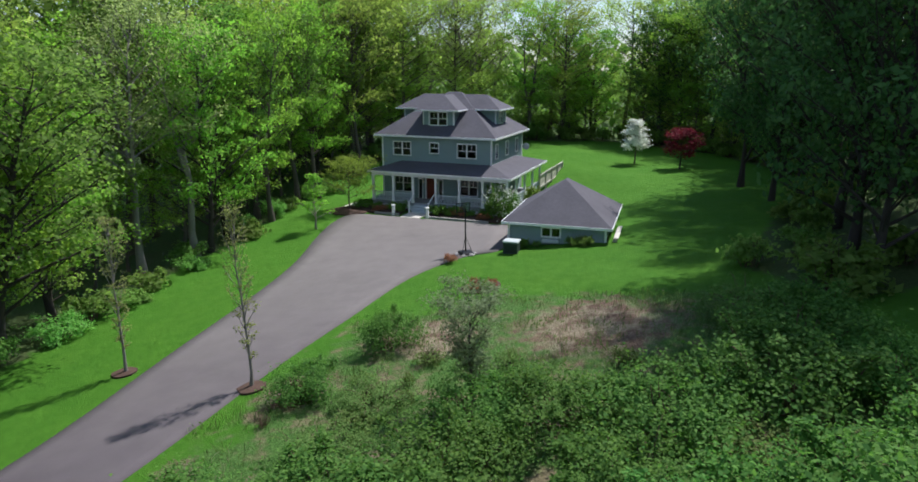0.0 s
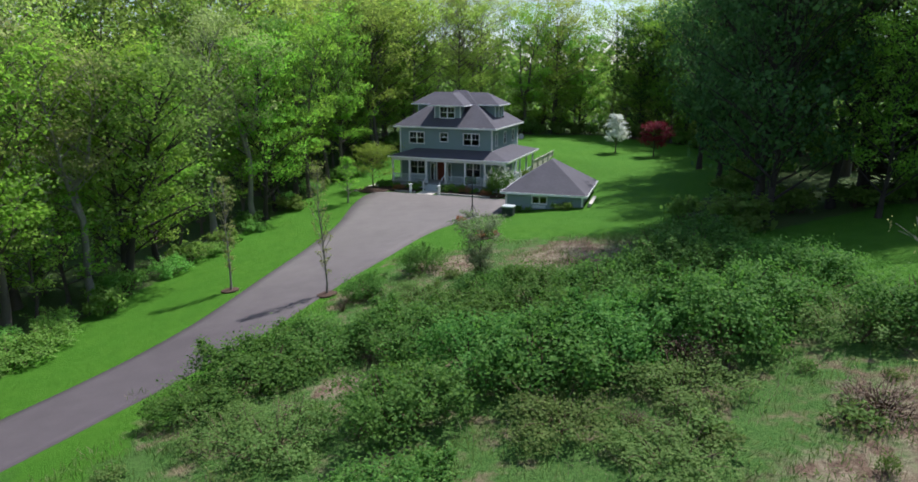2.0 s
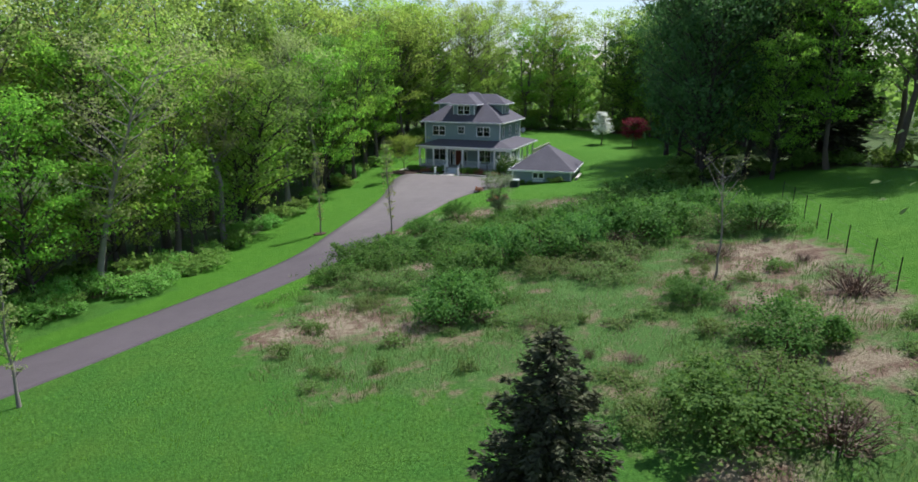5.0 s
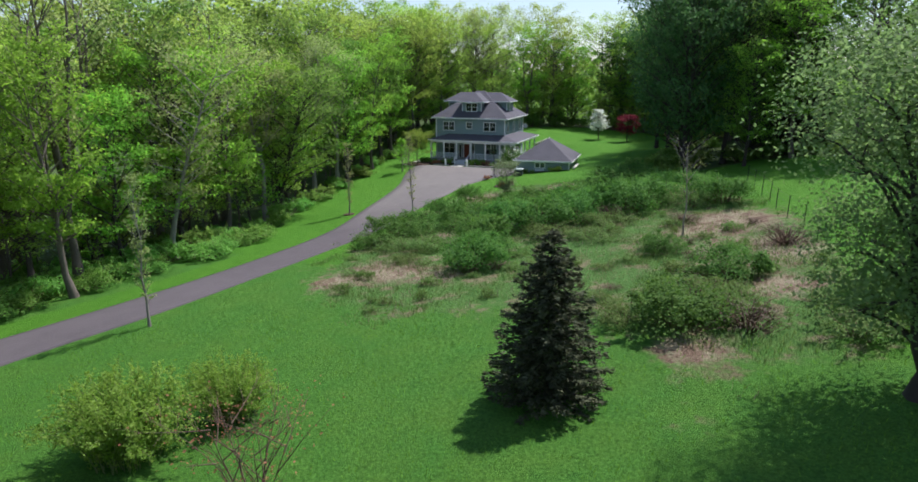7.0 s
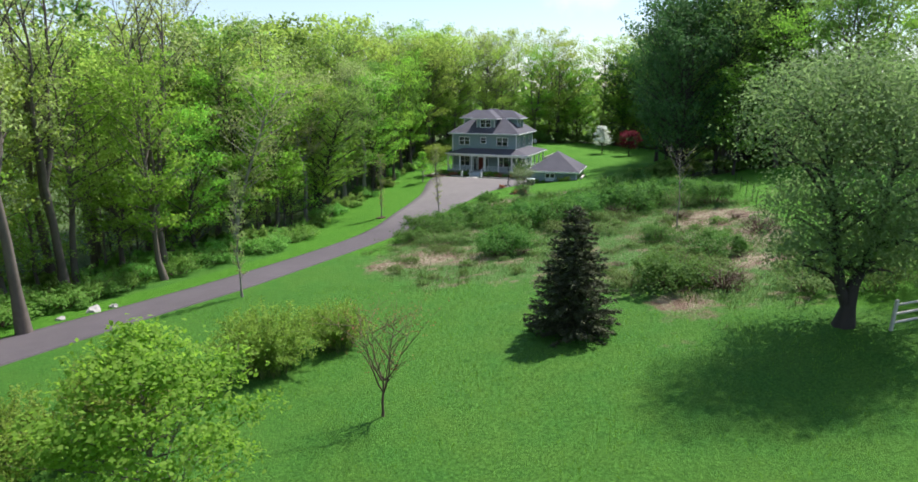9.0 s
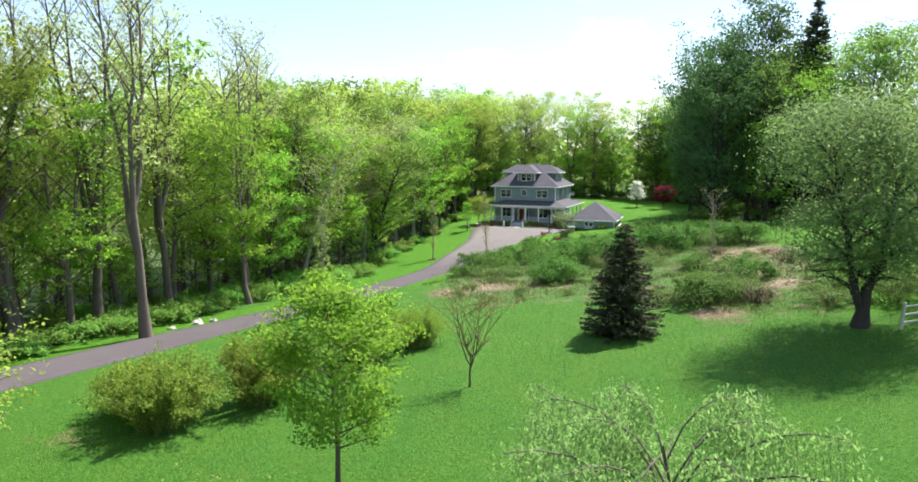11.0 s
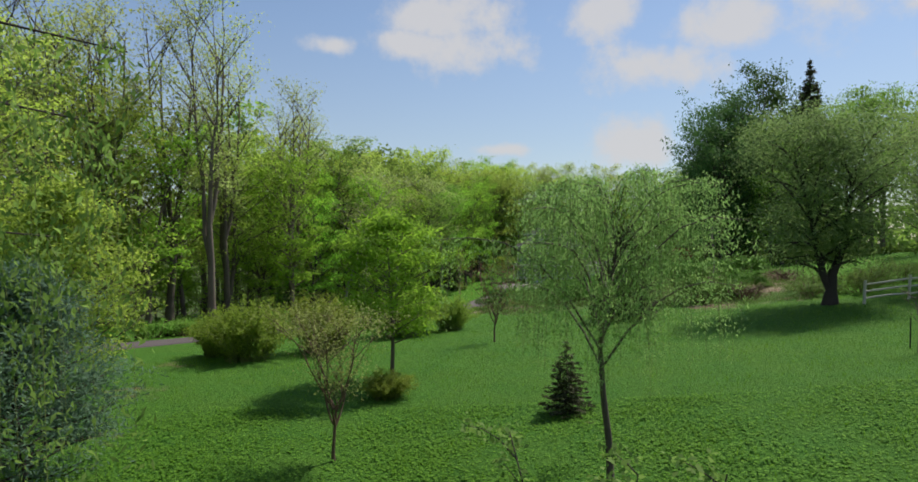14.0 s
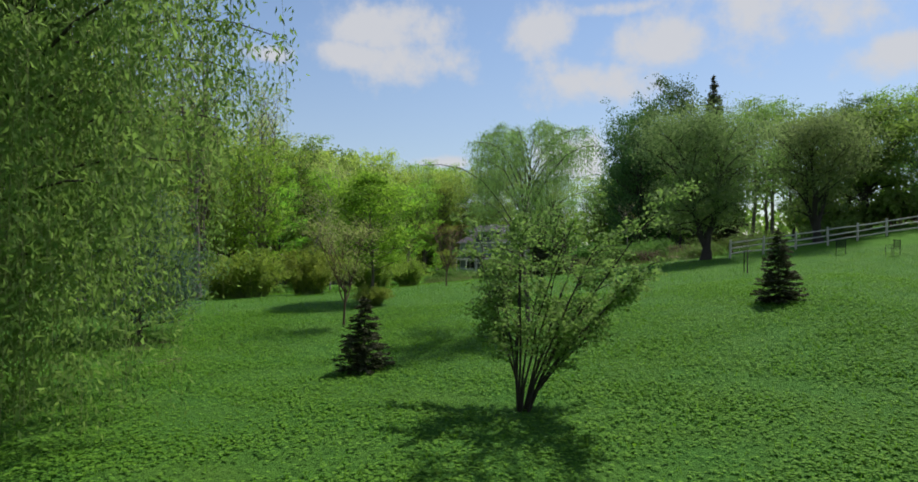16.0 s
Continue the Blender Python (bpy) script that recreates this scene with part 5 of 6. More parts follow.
# old orchard trees
tree_thing("apple_tree", on(10.3, -20.6), *tree_parts(54, 10.4, 1.5, 4.0, 40, 44000, 0.14, "egg", r0=0.36, spread=0.3, droop=0.6, rise=1.5, lean=0.06, fork=2, fork_at=0.2, flat=1.0), M_BARK_DARK, L_GREY, "old gnarled orchard tree with drooping grey-green crown", "tree", "orchard trees")
tree_thing("apple_tree", on(20.6, -17.6), *tree_parts(55, 9.4, 1.8, 4.4, 30, 26000, 0.17, "egg", r0=0.34, spread=0.27, droop=0.45, rise=1.5, fork=3, fork_at=0.22, flat=0.9), M_BARK_DARK, L_GREY, "old spreading orchard tree behind the rail fence", "tree", "orchard trees")
tree_thing("apple_tree", on(28.5, -11), *tree_parts(56, 10.5, 2.2, 4.8, 28, 14000, 0.26, "egg", r0=0.34, spread=0.2, droop=0.3, rise=1.5, fork=3, fork_at=0.25), M_BARK_DARK, L_MID, "rounded orchard tree behind the rail fence", "tree", "orchard trees")
# weeping willows
ww, wc, ws = willow_parts(57, 7.9, 4.3, 30, 600, 56, 0.08, reach=0.27, first=0.34, loose=0.12, lift=1.8)
tree_thing("young_willow", on(-6.0, -44.8), ww, wc, M_BARK, L_WILLOW, "young weeping tree with thin hanging leafy strands", "tree", strands=ws)
ww, wc, ws = willow_parts(58, 14.5, 7.9, 84, 1900, 80, 0.145, reach=0.42, first=0.16, loose=0.15)
tree_thing("weeping_willow", on(-17.9, -57.0), ww, wc, M_BARK_DARK, L_DEEP_WILLOW, "large weeping willow with curtains of hanging leaves", "tree", strands=ws)
# spruces
tree_thing("spruce_tree", on(-1.2, -18.4), *spruce_parts(59, 6.2, 2.1, 30, 17000, 0.20, 0.62), M_BARK_DARK, L_NEEDLE, "dense dark spruce standing on the meadow", "tree", "meadow spruces")
tree_thing("young_spruce", on(-11.44, -50.5), *spruce_parts(60, 2.2, 0.82, 18, 4500, 0.14), M_BARK_DARK, L_NEEDLE, "small dark young spruce in the meadow", "tree", "meadow spruces")
tree_thing("young_spruce", on(2.97, -45.9), *spruce_parts(61, 2.7, 0.85, 18, 4500, 0.15), M_BARK_DARK, L_NEEDLE, "small dark young spruce with pointed top", "tree", "meadow spruces")
tree_thing("young_spruce", on(-6.6, -39.1), *spruce_parts(62, 2.3, 0.8, 16, 2600, 0.15), M_BARK_DARK, L_NEEDLE, "small thin spruce with brownish needles", "tree", "meadow spruces")
tree_thing("tall_spruce", on(33.0, 34.0), *spruce_parts(63, 28.5, 4.8, 30, 12000, 0.8), M_BARK_DARK, L_NEEDLE, "tall dark spruce rising over the eastern wood", "tree")
tree_thing("blue_pine", on(-20.6, -45.0), *tree_parts(64, 6.2, 0.3, 2.8, 80, 30000, 0.14, "cone", spread=0.15, rise=0.45, aspect=0.25, flat=0.8), M_BARK_DARK, L_BLUE, "dense blue-green pine at the meadow's edge", "tree")
tree_thing("yellow_green_tree", on(-25.8, -36.5), *tree_parts(65, 8.6, 0.4, 3.3, 70, 22000, 0.14, "cone", spread=0.15, rise=0.9, flat=0.9), M_BARK, L_YELLOW, "bushy tree in dense yellow-green leaf", "tree")
# many-stemmed shrub close to the path
def multi_stem(seed):
    rng = np.random.RandomState(seed)
    wood, cr = [], []
    for i in range(19):
        az = i * 2.4 + rng.uniform(-0.3, 0.3)
        L = rng.uniform(3.2, 5.1)
        tilt = rng.uniform(0.08, 0.62)
        s = np.linspace(0, 1, 7)
        wob = np.cumsum(rng.normal(size=(7, 2)) * 0.05, 0)
        p = np.stack([math.cos(az) * (0.12 + L * tilt * s ** 1.25) + wob[:, 0] + 1.0 * s ** 1.5, math.sin(az) * (0.12 + L * tilt * s ** 1.25) + wob[:, 1], L * s * math.sqrt(1 - tilt * tilt * 0.6) - 0.1], -1)
        wood.append(tube(p, 0.027 * (1 - 0.86 * s) + 0.004, 6))
        for k in range(15):
            f = rng.uniform(0.3, 1.0)
            b = np.array([np.interp(f, s, p[:, j]) for j in range(3)])
            a2 = az + rng.uniform(-1.5, 1.5)
            l2 = rng.uniform(0.35, 1.0) * (1.2 - 0.5 * f)
            q = b + np.stack([np.cos(a2) * l2 * np.linspace(0, 1, 4), np.sin(a2) * l2 * np.linspace(0, 1, 4), l2 * np.array([0, 0.28, 0.42, 0.45]) * rng.uniform(0.3, 1.3)], -1)
            wood.append(tube(q, [0.012, 0.008, 0.006, 0.003], 4))
            m = rng.randint(34, 64)
            g = rng.uniform(0.15, 1.05, m)
            cr.append(np.stack([np.interp(g, np.linspace(0, 1, 4), q[:, j]) for j in range(3)], -1) + rng.normal(size=(m, 3)) * 0.07)
    return join(wood), leaf_quads(rng, np.concatenate(cr), 0.088, lie=0.35)


tree_thing("flowering_shrub", on(-7.3, -55.1), *multi_stem(66), M_BARK_DARK, L_FRESH, "open many-stemmed shrub with small fresh leaves", "shrub")

# ---- shrubs and brush ----
BUSH = {}


def bush(kind, x, y, r, h, turn=None):
    """A shrub of radius r and height h; each kind is built once at unit size."""
    turn = RW.uniform(0, 360) if turn is None else turn
    m = pose(x, y, float(land(x, y)) - 0.05, 0, 0, turn) @ Matrix.Diagonal((r, r, h, 1))
    if kind in BUSH:
        o = BUSH[kind]
        return copy_thing(o, m @ Matrix.Diagonal((1 / o.scale[0], 1 / o.scale[1], 1 / o.scale[2], 1)))
    seed, n, lf, leafm, name, label, group = BUSH_KINDS[kind]
    ob = thing(name, m, label, "shrub", group)
    wood, crown = fountain_parts(seed, 170, n // 170, lf) if kind == "olive" else bush_parts(seed, 1.0, 1.0, n, lf, lumps=17 if kind[:4] == "vine" else 11, canes=7 if kind[:4] == "vine" else 60 if kind == "dead" else 16, stems=70 if kind == "dead" else 12)
    tagged(mesh_part("stem_tangle", fast_mesh("stem_tangle", *wood, M_SHOOT if kind == "olive" else M_TWIG), ob), kind="stuff")
    mesh_part("foliage", fast_mesh("foliage", *crown, leafm), ob)
    BUSH[kind] = ob
    return ob


BUSH_KINDS = {
    "vine": (71, 7000, 0.052, L_VINE, "bramble_bush", "tangled mound of green vines and brambles", "bramble mounds"),
    "vine_b": (72, 7000, 0.052, L_VINE, "bramble_bush", "rounded mound of dark green brambles", "bramble mounds"),
    "light": (73, 3600, 0.055, L_VINE2, "bramble_bush", "low bush of light green shoots", "bramble mounds"),
    "olive": (74, 15300, 0.048, L_FORS, "forsythia_bush", "large loose shrub in yellow-green leaf", "meadow shrubs"),
    "lush": (87, 2000, 0.10, L_LUSH, "roadside_bush", "lush bright green roadside shrub under the wood's edge", "roadside shrubs"),
    "under": (75, 800, 0.18, L_MID, "undergrowth_bush", "undergrowth bush at the foot of the wood", "wood-edge undergrowth"),
    "box": (76, 1800, 0.12, L_BOX, "boxwood", "clipped round boxwood in the front bed", "boxwoods in the front bed"),
    "rust": (77, 1100, 0.14, L_RUST, "rust_shrub", "small rust-coloured shrub in the front bed", "bed shrubs"),
    "flower": (78, 3600, 0.08, L_VINE, "viburnum_bush", "rounded green viburnum with white flowers", ""),
    "weed": (88, 420, 0.16, L_VINE2, "weed_clump", "low clump of light green weeds in the rough grass", "weed clumps"),
    "dead": (80, 420, 0.06, L_DEAD, "dead_bramble", "grey-brown heap of dead brambles", "bramble mounds"),
}

for k, x, y, r, h in (
        ("vine", -9.3, 12.4, 2.5, 1.9), ("vine_b", -7.2, 14.6, 2.2, 1.6), ("vine", -3.0, 14.2, 2.6, 1.9), ("vine_b", -0.4, 16.0, 2.2, 1.6), ("vine", -2.6, 6.8, 2.3, 1.9), ("vine_b", 0.2, 10.4, 2.5, 2.0),
        ("vine", 2.6, 9.4, 2.7, 2.2), ("vine_b", 5.2, 10.2, 2.5, 2.1), ("vine", 7.4, 11.6, 2.3, 2.0), ("vine_b", 9.3, 10.8, 2.8, 2.4), ("vine", 11.8, 12.6, 2.4, 2.0), ("light", 13.6, 9.6, 2.2, 1.6),
        ("vine", -3.1, -0.4, 2.2, 1.9), ("vine_b", -2.4, 1.6, 1.9, 1.5), ("light", -6.6, 6.4, 2.0, 1.3), ("light", -8.6, 7.4, 1.8, 1.0), ("vine", -10.6, 9.6, 1.8, 1.1), ("light", 2.4, 5.6, 2.0, 1.2),
        ("light", 6.6, 7.2, 2.2, 1.3), ("vine_b", 4.4, 13.8, 2.2, 1.7), ("vine", 0.8, 19.2, 1.9, 1.6), ("vine_b", 3.2, 18.4, 2.2, 1.7), ("vine", 6.8, 17.2, 2.5, 1.9), ("vine_b", 10.0, 18.6, 2.8, 2.2),
        ("vine", 12.6, 21.8, 2.8, 2.2), ("light", 8.4, 14.4, 2.0, 1.3), ("vine_b", -3.1, 27.5, 1.5, 1.5), ("vine", -6.0, 23.4, 1.5, 1.3), ("light", -3.0, 22.0, 1.6, 1.0), ("light", -4.4, 19.0, 1.5, 0.9),
        ("vine", 15.7, 9.0, 2.4, 2.0), ("vine_b", 9.4, -7.6, 1.9, 1.5), ("vine", 5.0, -13.0, 2.4, 1.7), ("light", 7.2, -11.4, 2.2, 1.4), ("dead", 7.6, -14.2, 1.7, 1.3), ("light", 3.2, -12.2, 1.6, 1.1),
        ("dead", 14.4, -3.4, 1.8, 1.2), ("dead", 11.4, 4.6, 1.4, 0.8), ("light", 11.2, -15.8, 2.0, 1.3), ("light", 5.0, 3.0, 1.8, 0.9), ("vine", 15.2, 15.4, 2.2, 1.8), ("light", 12.4, 26.0, 2.0, 1.5),
        ("vine_b", 7.8, -2.0, 1.5, 1.0), ("light", 1.0, -2.8, 1.4, 0.8), ("dead", 2.0, 12.2, 1.5, 1.2), ("dead", 7.4, 9.0, 1.3, 1.3), ("vine", 13.8, 17.8, 2.0, 1.6), ("light", -7.8, 3.2, 1.2, 0.7)):
    bush(k, x, y, r * (1.14 if k[0] == "v" else 1.05), h * (1.2 if k[0] == "v" else 1.0))
for x, y, r, h in ((-21.4, -29.2, 2.7, 3.1), (-18.4, -26.4, 2.5, 3.2), (-15.0, -20.4, 2.6, 3.0), (-12.4, -18.0, 1.9, 2.3), (-23.6, -27.6, 1.9, 2.2), (-13.0, -36.6, 1.2, 1.1)):
    bush("olive", x, y, r, h)
RU = np.random.RandomState(9)
for i in range(150):
    x, y = RU.uniform(-12, 15), RU.uniform(-15, 26)
    if inside(BRUSH, x, y):
        bush(("weed", "weed", "weed", "dead")[i % 4], x, y, RU.uniform(0.3, 0.95), RU.uniform(0.3, 0.75))
for q in along_edge(WOOD_EDGE[1:11], 3.4, 0.2, RU):
    bush(("under", "lush", "lush")[RU.randint(3)], q[0], q[1], RU.uniform(1.1, 2.0), RU.uniform(0.9, 2.2))
for q in along_edge(WOOD_EDGE[10:16], 2.8, 1.0, RU):
    bush("under", q[0], q[1], RU.uniform(1.4, 2.4), RU.uniform(1.6, 3.2))
for q in along_edge(WOOD_EDGE[9:17], 4.0, 9.0, RU):
    bush("under", q[0], q[1], RU.uniform(2.2, 3.2), RU.uniform(3, 4.6))
for q in along_edge(WOOD_EDGE[1:6], 2.2, -1.7, RU):
    bush("lush", q[0], q[1], RU.uniform(1.4, 2.1), RU.uniform(1.1, 1.8))
for q in along_edge(WOOD_EDGE[1:6], 2.4, 2.2, RU) + along_edge(WOOD_EDGE[1:6], 3.4, 6.0, RU):
    bush(("lush", "lush", "under")[RU.randint(3)], q[0], q[1], RU.uniform(1.2, 2.1), RU.uniform(1.0, 2.0))
for q in along_edge(WOOD_EDGE[15:24], 3.4, 1.5, RU) + along_edge(WOOD_EDGE[20:24], 3.2, 5.0, RU):
    bush("under", q[0], q[1], RU.uniform(1.2, 2.2), RU.uniform(1.2, 2.6))
for i in range(16):
    bush("under", 24 + i * 1.9, -9.5 - 0.55 * i + 2 * math.sin(i * 1.7), 2.6, 3.6 + 0.8 * math.sin(i * 2.1))
for x, y in ((14, -17), (16, -14.5), (18, -13.8), (22.5, -13.5), (25, -12.5), (24, -16), (12.5, -14)):
    bush(("light", "under")[int(x) % 2], x, y, 1.6, 1.8)

# ---- round the house ----
for u, v, r, h in ((-0.7, -3.2, 0.85, 1.1), (0.9, -3.1, 0.7, 0.9), (3.3, -3.6, 1.0, 1.15), (2.2, -2.9, 0.55, 0.7), (7.3, -3.6, 1.0, 1.15), (8.6, -3.4, 0.95, 1.15), (10.2, -3.1, 0.65, 0.8), (11.6, -3.0, 0.7, 0.95)):
    x, y = local(HOUSE_M, u, v)
    bush("box", x, y, r, h)
for u, v, r, h in ((1.7, -3.9, 0.75, 0.8), (9.3, -3.6, 0.8, 0.95), (11.9, -3.9, 0.7, 0.8)):
    x, y = local(HOUSE_M, u, v)
    bush("rust", x, y, r, h)
vb = bush("flower", 3.9, 55.4, 1.75, 3.3)
w2, c2 = bush_parts(79, 1.03, 1.03, 750, 0.085)
mesh_part("blossom", fast_mesh("blossom", *c2, L_WHITE), vb, "white flower heads")
x, y = local(HOUSE_M, 14.2, 3.4)
bush("under", x, y, 0.9, 2.2)


def bed(name, poly, up, label):
    """A raised planting bed with a mulch top over a low stone edge."""
    bm = bmesh.new()
    lo = [bm.verts.new((x, y, float(land(x, y)) - 0.05)) for x, y in poly]
    cx, cy = sum(p[0] for p in poly) / len(poly), sum(p[1] for p in poly) / len(poly)
    hi = [bm.verts.new((x, y, float(land(x, y)) + up)) for x, y in poly]
    n = len(poly)
    c = bm.verts.new((cx, cy, float(land(cx, cy)) + up * 1.3))
    for i in range(n):
        bm.faces.new((lo[i], lo[(i + 1) % n], hi[(i + 1) % n], hi[i]))
        bm.faces.new((hi[i], hi[(i + 1) % n], c))
    ob = part(name, bm, M_MULCH)
    return tagged(ob, label, "flower bed", kind="structure")


H = lambda u, v: local(HOUSE_M, u, v)
bed("flower_bed", [H(-1.2, -2.4), H(-1.2, -4.2), H(1.2, -4.7), H(3.9, -4.6), H(3.9, -2.4)], 0.14, "mulched bed along the porch front")
bed("flower_bed", [H(6.7, -2.4), H(6.7, -4.7), H(10, -4.9), H(13.4, -4.6), H(14.2, -2.4)], 0.14, "mulched bed along the porch front")
for cx, cy, r in ((-10.2, 59.2, 1.9), (1.2, 34.7, 1.15), (-8.7, 24.8, 0.6), (-15.6, 27.7, 0.55)):
    bed("tree_bed", [(cx + r * math.cos(a * 0.5236) * (1 + 0.1 * math.sin(a * 2.3)), cy + r * math.sin(a * 0.5236)) for a in range(12)], 0.09, "round mulched bed cut into the lawn")
for i in range(6):
    a = i * 1.05
    bush("box" if i % 2 else "rust", 1.2 + 0.6 * math.cos(a), 34.7 + 0.6 * math.sin(a), 0.42, 0.55)

GARAGE_M = pose(2.92, 43.44, 0, 0, 0, -17.85)
for u, v, r, h in ((1.7, -0.3, 0.5, 0.7), (2.5, -0.2, 0.35, 0.5), (4.9, -0.25, 0.55, 0.75), (5.9, -0.3, 0.6, 0.8)):
    x, y = local(GARAGE_M, u, v)
    bush("under", x, y, r, h)
bush("rust", -0.5, 40.6, 0.55, 0.7)
x, y = local(GARAGE_M, 7.75, 2.2)
lum = thing("lumber_stack", on(x, y, 0.0, -17.85), "pale weathered boards stacked beside the garage wall", "lumber")
for i in range(5):
    part("plank", boxes((-0.3 + 0.02 * i, -0.04 + 0.03 * i, -1.8 + 0.1 * (i % 2), 1.7 + 0.12 * (i % 3), 0.02 + 0.055 * i, 0.07 + 0.055 * i), bevel=0.006), M_PALE, lum)

# front walk, edging wall and lamp posts
wk = part("front_walk", boxes((4.5, 6.3, -5.6, -3.45, -0.05, 0.09)), M_CONC)
wk.matrix_world = HOUSE_M
tagged(wk, "pale concrete walk from the drive to the steps", "walkway", kind="structure")
wk2 = part("side_walk", boxes((-2.6, -1.2, -6.4, -1.0, -0.05, 0.08)), M_CONC)
wk2.matrix_world = HOUSE_M
tagged(wk2, "pale concrete path to the house side", "walkway", kind="structure")
for a, b in ((1.6, 4.1), (6.6, 12.6)):
    e = thing("bed_edging", HOUSE_M, "low dark timber edging along the front bed", "edging")
    n = int((b - a) / 1.2)
    for i in range(n):
        x0, x1 = a + (b - a) * i / n, a + (b - a) * (i + 1) / n
        part("timber", boxes((x0 + 0.01, x1 - 0.01, -4.95, -4.78, -0.05, 0.22), bevel=0.015), M_STONE, e)
for u in (3.6, 6.95):
    e = thing("walk_post", HOUSE_M @ pose(u, -5.0, 0), "short white post with flat cap beside the walk", "post", "posts beside the walk")
    part("shaft", boxes((-0.11, 0.11, -0.11, 0.11, -0.05, 0.95), bevel=0.012), M_TRIM, e)
    part("cap", boxes((-0.15, 0.15, -0.15, 0.15, 0.95, 1.02), bevel=0.012), M_TRIM, e)


def build_hoop():
    e = thing("basketball_hoop", on(0.45, 42.4, 0.05, 20), "portable basketball hoop with a black pole and stones on its base", "basketball hoop")
    v, f = tube([(0, 0, 0.1), (0, 0.05, 1.6), (0, 0.1, 3.1)], [0.06, 0.055, 0.05], 8)
    mesh_part("pole", fast_mesh("pole", v, f, M_BLACK, True), e)
    part("base", boxes((-0.45, 0.45, -0.6, 0.35, 0.0, 0.16), bevel=0.05), M_BLACK, e)
    part("backboard", boxes((-0.5, 0.5, 0.5, 0.53, 2.72, 2.77), (-0.5, 0.5, 0.5, 0.53, 3.33, 3.38), (-0.5, -0.45, 0.5, 0.53, 2.77, 3.33), (0.45, 0.5, 0.5, 0.53, 2.77, 3.33), (-0.25, 0.25, 0.505, 0.525, 2.95, 2.98), (-0.25, 0.25, 0.505, 0.525, 3.2, 3.23)), M_BLACK, e, "dark backboard frame")
    part("backboard_sheet", boxes((-0.45, 0.45, 0.512, 0.518, 2.77, 3.33)), M_GLASS, e, "clear plastic sheet")
    part("arm", boxes((-0.04, 0.04, 0.05, 0.5, 2.9, 2.98), (-0.04, 0.04, 0.05, 0.5, 3.2, 3.26)), M_BLACK, e)
    for s in (-1, 1):
        v, f = tube([(s * 0.35, -0.3, 0.15), (0, 0.04, 1.2)], [0.02, 0.02], 5)
        mesh_part("brace", fast_mesh("brace", v, f, M_BLACK), e)
    ring = [(0.23 * math.cos(a * 0.45), 0.78 + 0.23 * math.sin(a * 0.45), 2.95) for a in range(15)]
    v, f = tube(ring, [0.012] * 15, 5)
    mesh_part("rim", fast_mesh("rim", v, f, M_DOOR), e)


build_hoop()


def rock(x, y, s, seed, label="pale grey boulder"):
    rng = np.random.RandomState(seed)
    bm = bmesh.new()
    bmesh.ops.create_icosphere(bm, subdivisions=2, radius=1.0)
    off = rng.uniform(0, 10, 3)
    for v in bm.verts:
        k = 0.75 + 0.5 * noise.noise(Vector(v.co) * 1.3 + Vector(off))
        v.co = (v.co.x * k * s * 1.2, v.co.y * k * s, max(-0.15, v.co.z * k * s * 0.7))
    ob = part("boulder", bm, M_STONE)
    ob.matrix_world = on(x, y, 0.05, rng.uniform(0, 360))
    tagged(ob, label, "rock", "stones")


for i in range(7):
    rock(0.45 + 0.62 * math.cos(i * 0.9), 42.2 + 0.5 * math.sin(i * 0.9), 0.2, i, "pale stone weighing down the hoop base")
rock(-29.8, -7.8, 0.55, 20, "pale boulder at the edge of the drive")
rock(-30.9, -9.6, 0.3, 21, "pale boulder at the edge of the drive")
rock(-29.0, -7.0, 0.35, 22, "pale boulder at the edge of the drive")

e = thing("utility_box", on(3.5, 41.7, 0.0, -18), "dark green utility box with a pale lid on the lawn", "utility box")
part("body", boxes((-0.48, 0.48, -0.42, 0.42, -0.1, 0.72), bevel=0.02), M_BOX, e)
part("lid", boxes((-0.52, 0.52, -0.46, 0.46, 0.72, 0.84), bevel=0.025), M_LID, e, "pale grey lid")
part("vent", boxes((-0.35, 0.35, -0.435, -0.42, 0.15, 0.2), (-0.35, 0.35, -0.435, -0.42, 0.3, 0.35), (-0.35, 0.35, -0.435, -0.42, 0.45, 0.5)), M_BLACK, e)


def deck_fence():
    e = thing("deck_fence", HOUSE_M, "weathered grey wooden board fence beside the back deck", "fence")
    for i in range(5):
        y = 8.4 + i * 2.6
        part("post", boxes((13.5, 13.62, y, y + 0.12, 0, 2.35), bevel=0.01), M_WOOD, e)
    part("rail", boxes((13.52, 13.6, 8.4, 18.9, 2.2, 2.3)), M_WOOD, e)
    part("rail", boxes((13.52, 13.6, 8.4, 18.9, 0.95, 1.05)), M_WOOD, e)
    src = boxes((13.46, 13.5, 0, 0.19, 0.7, 2.28))
    first = part("board", src, M_WOOD, e)
    first.location = (0, 8.42, 0)
    for i in range(1, 47):
        o = first.copy()
        scene.collection.objects.link(o)
        o.location = (0, 8.42 + i * 0.222, 0)


deck_fence()


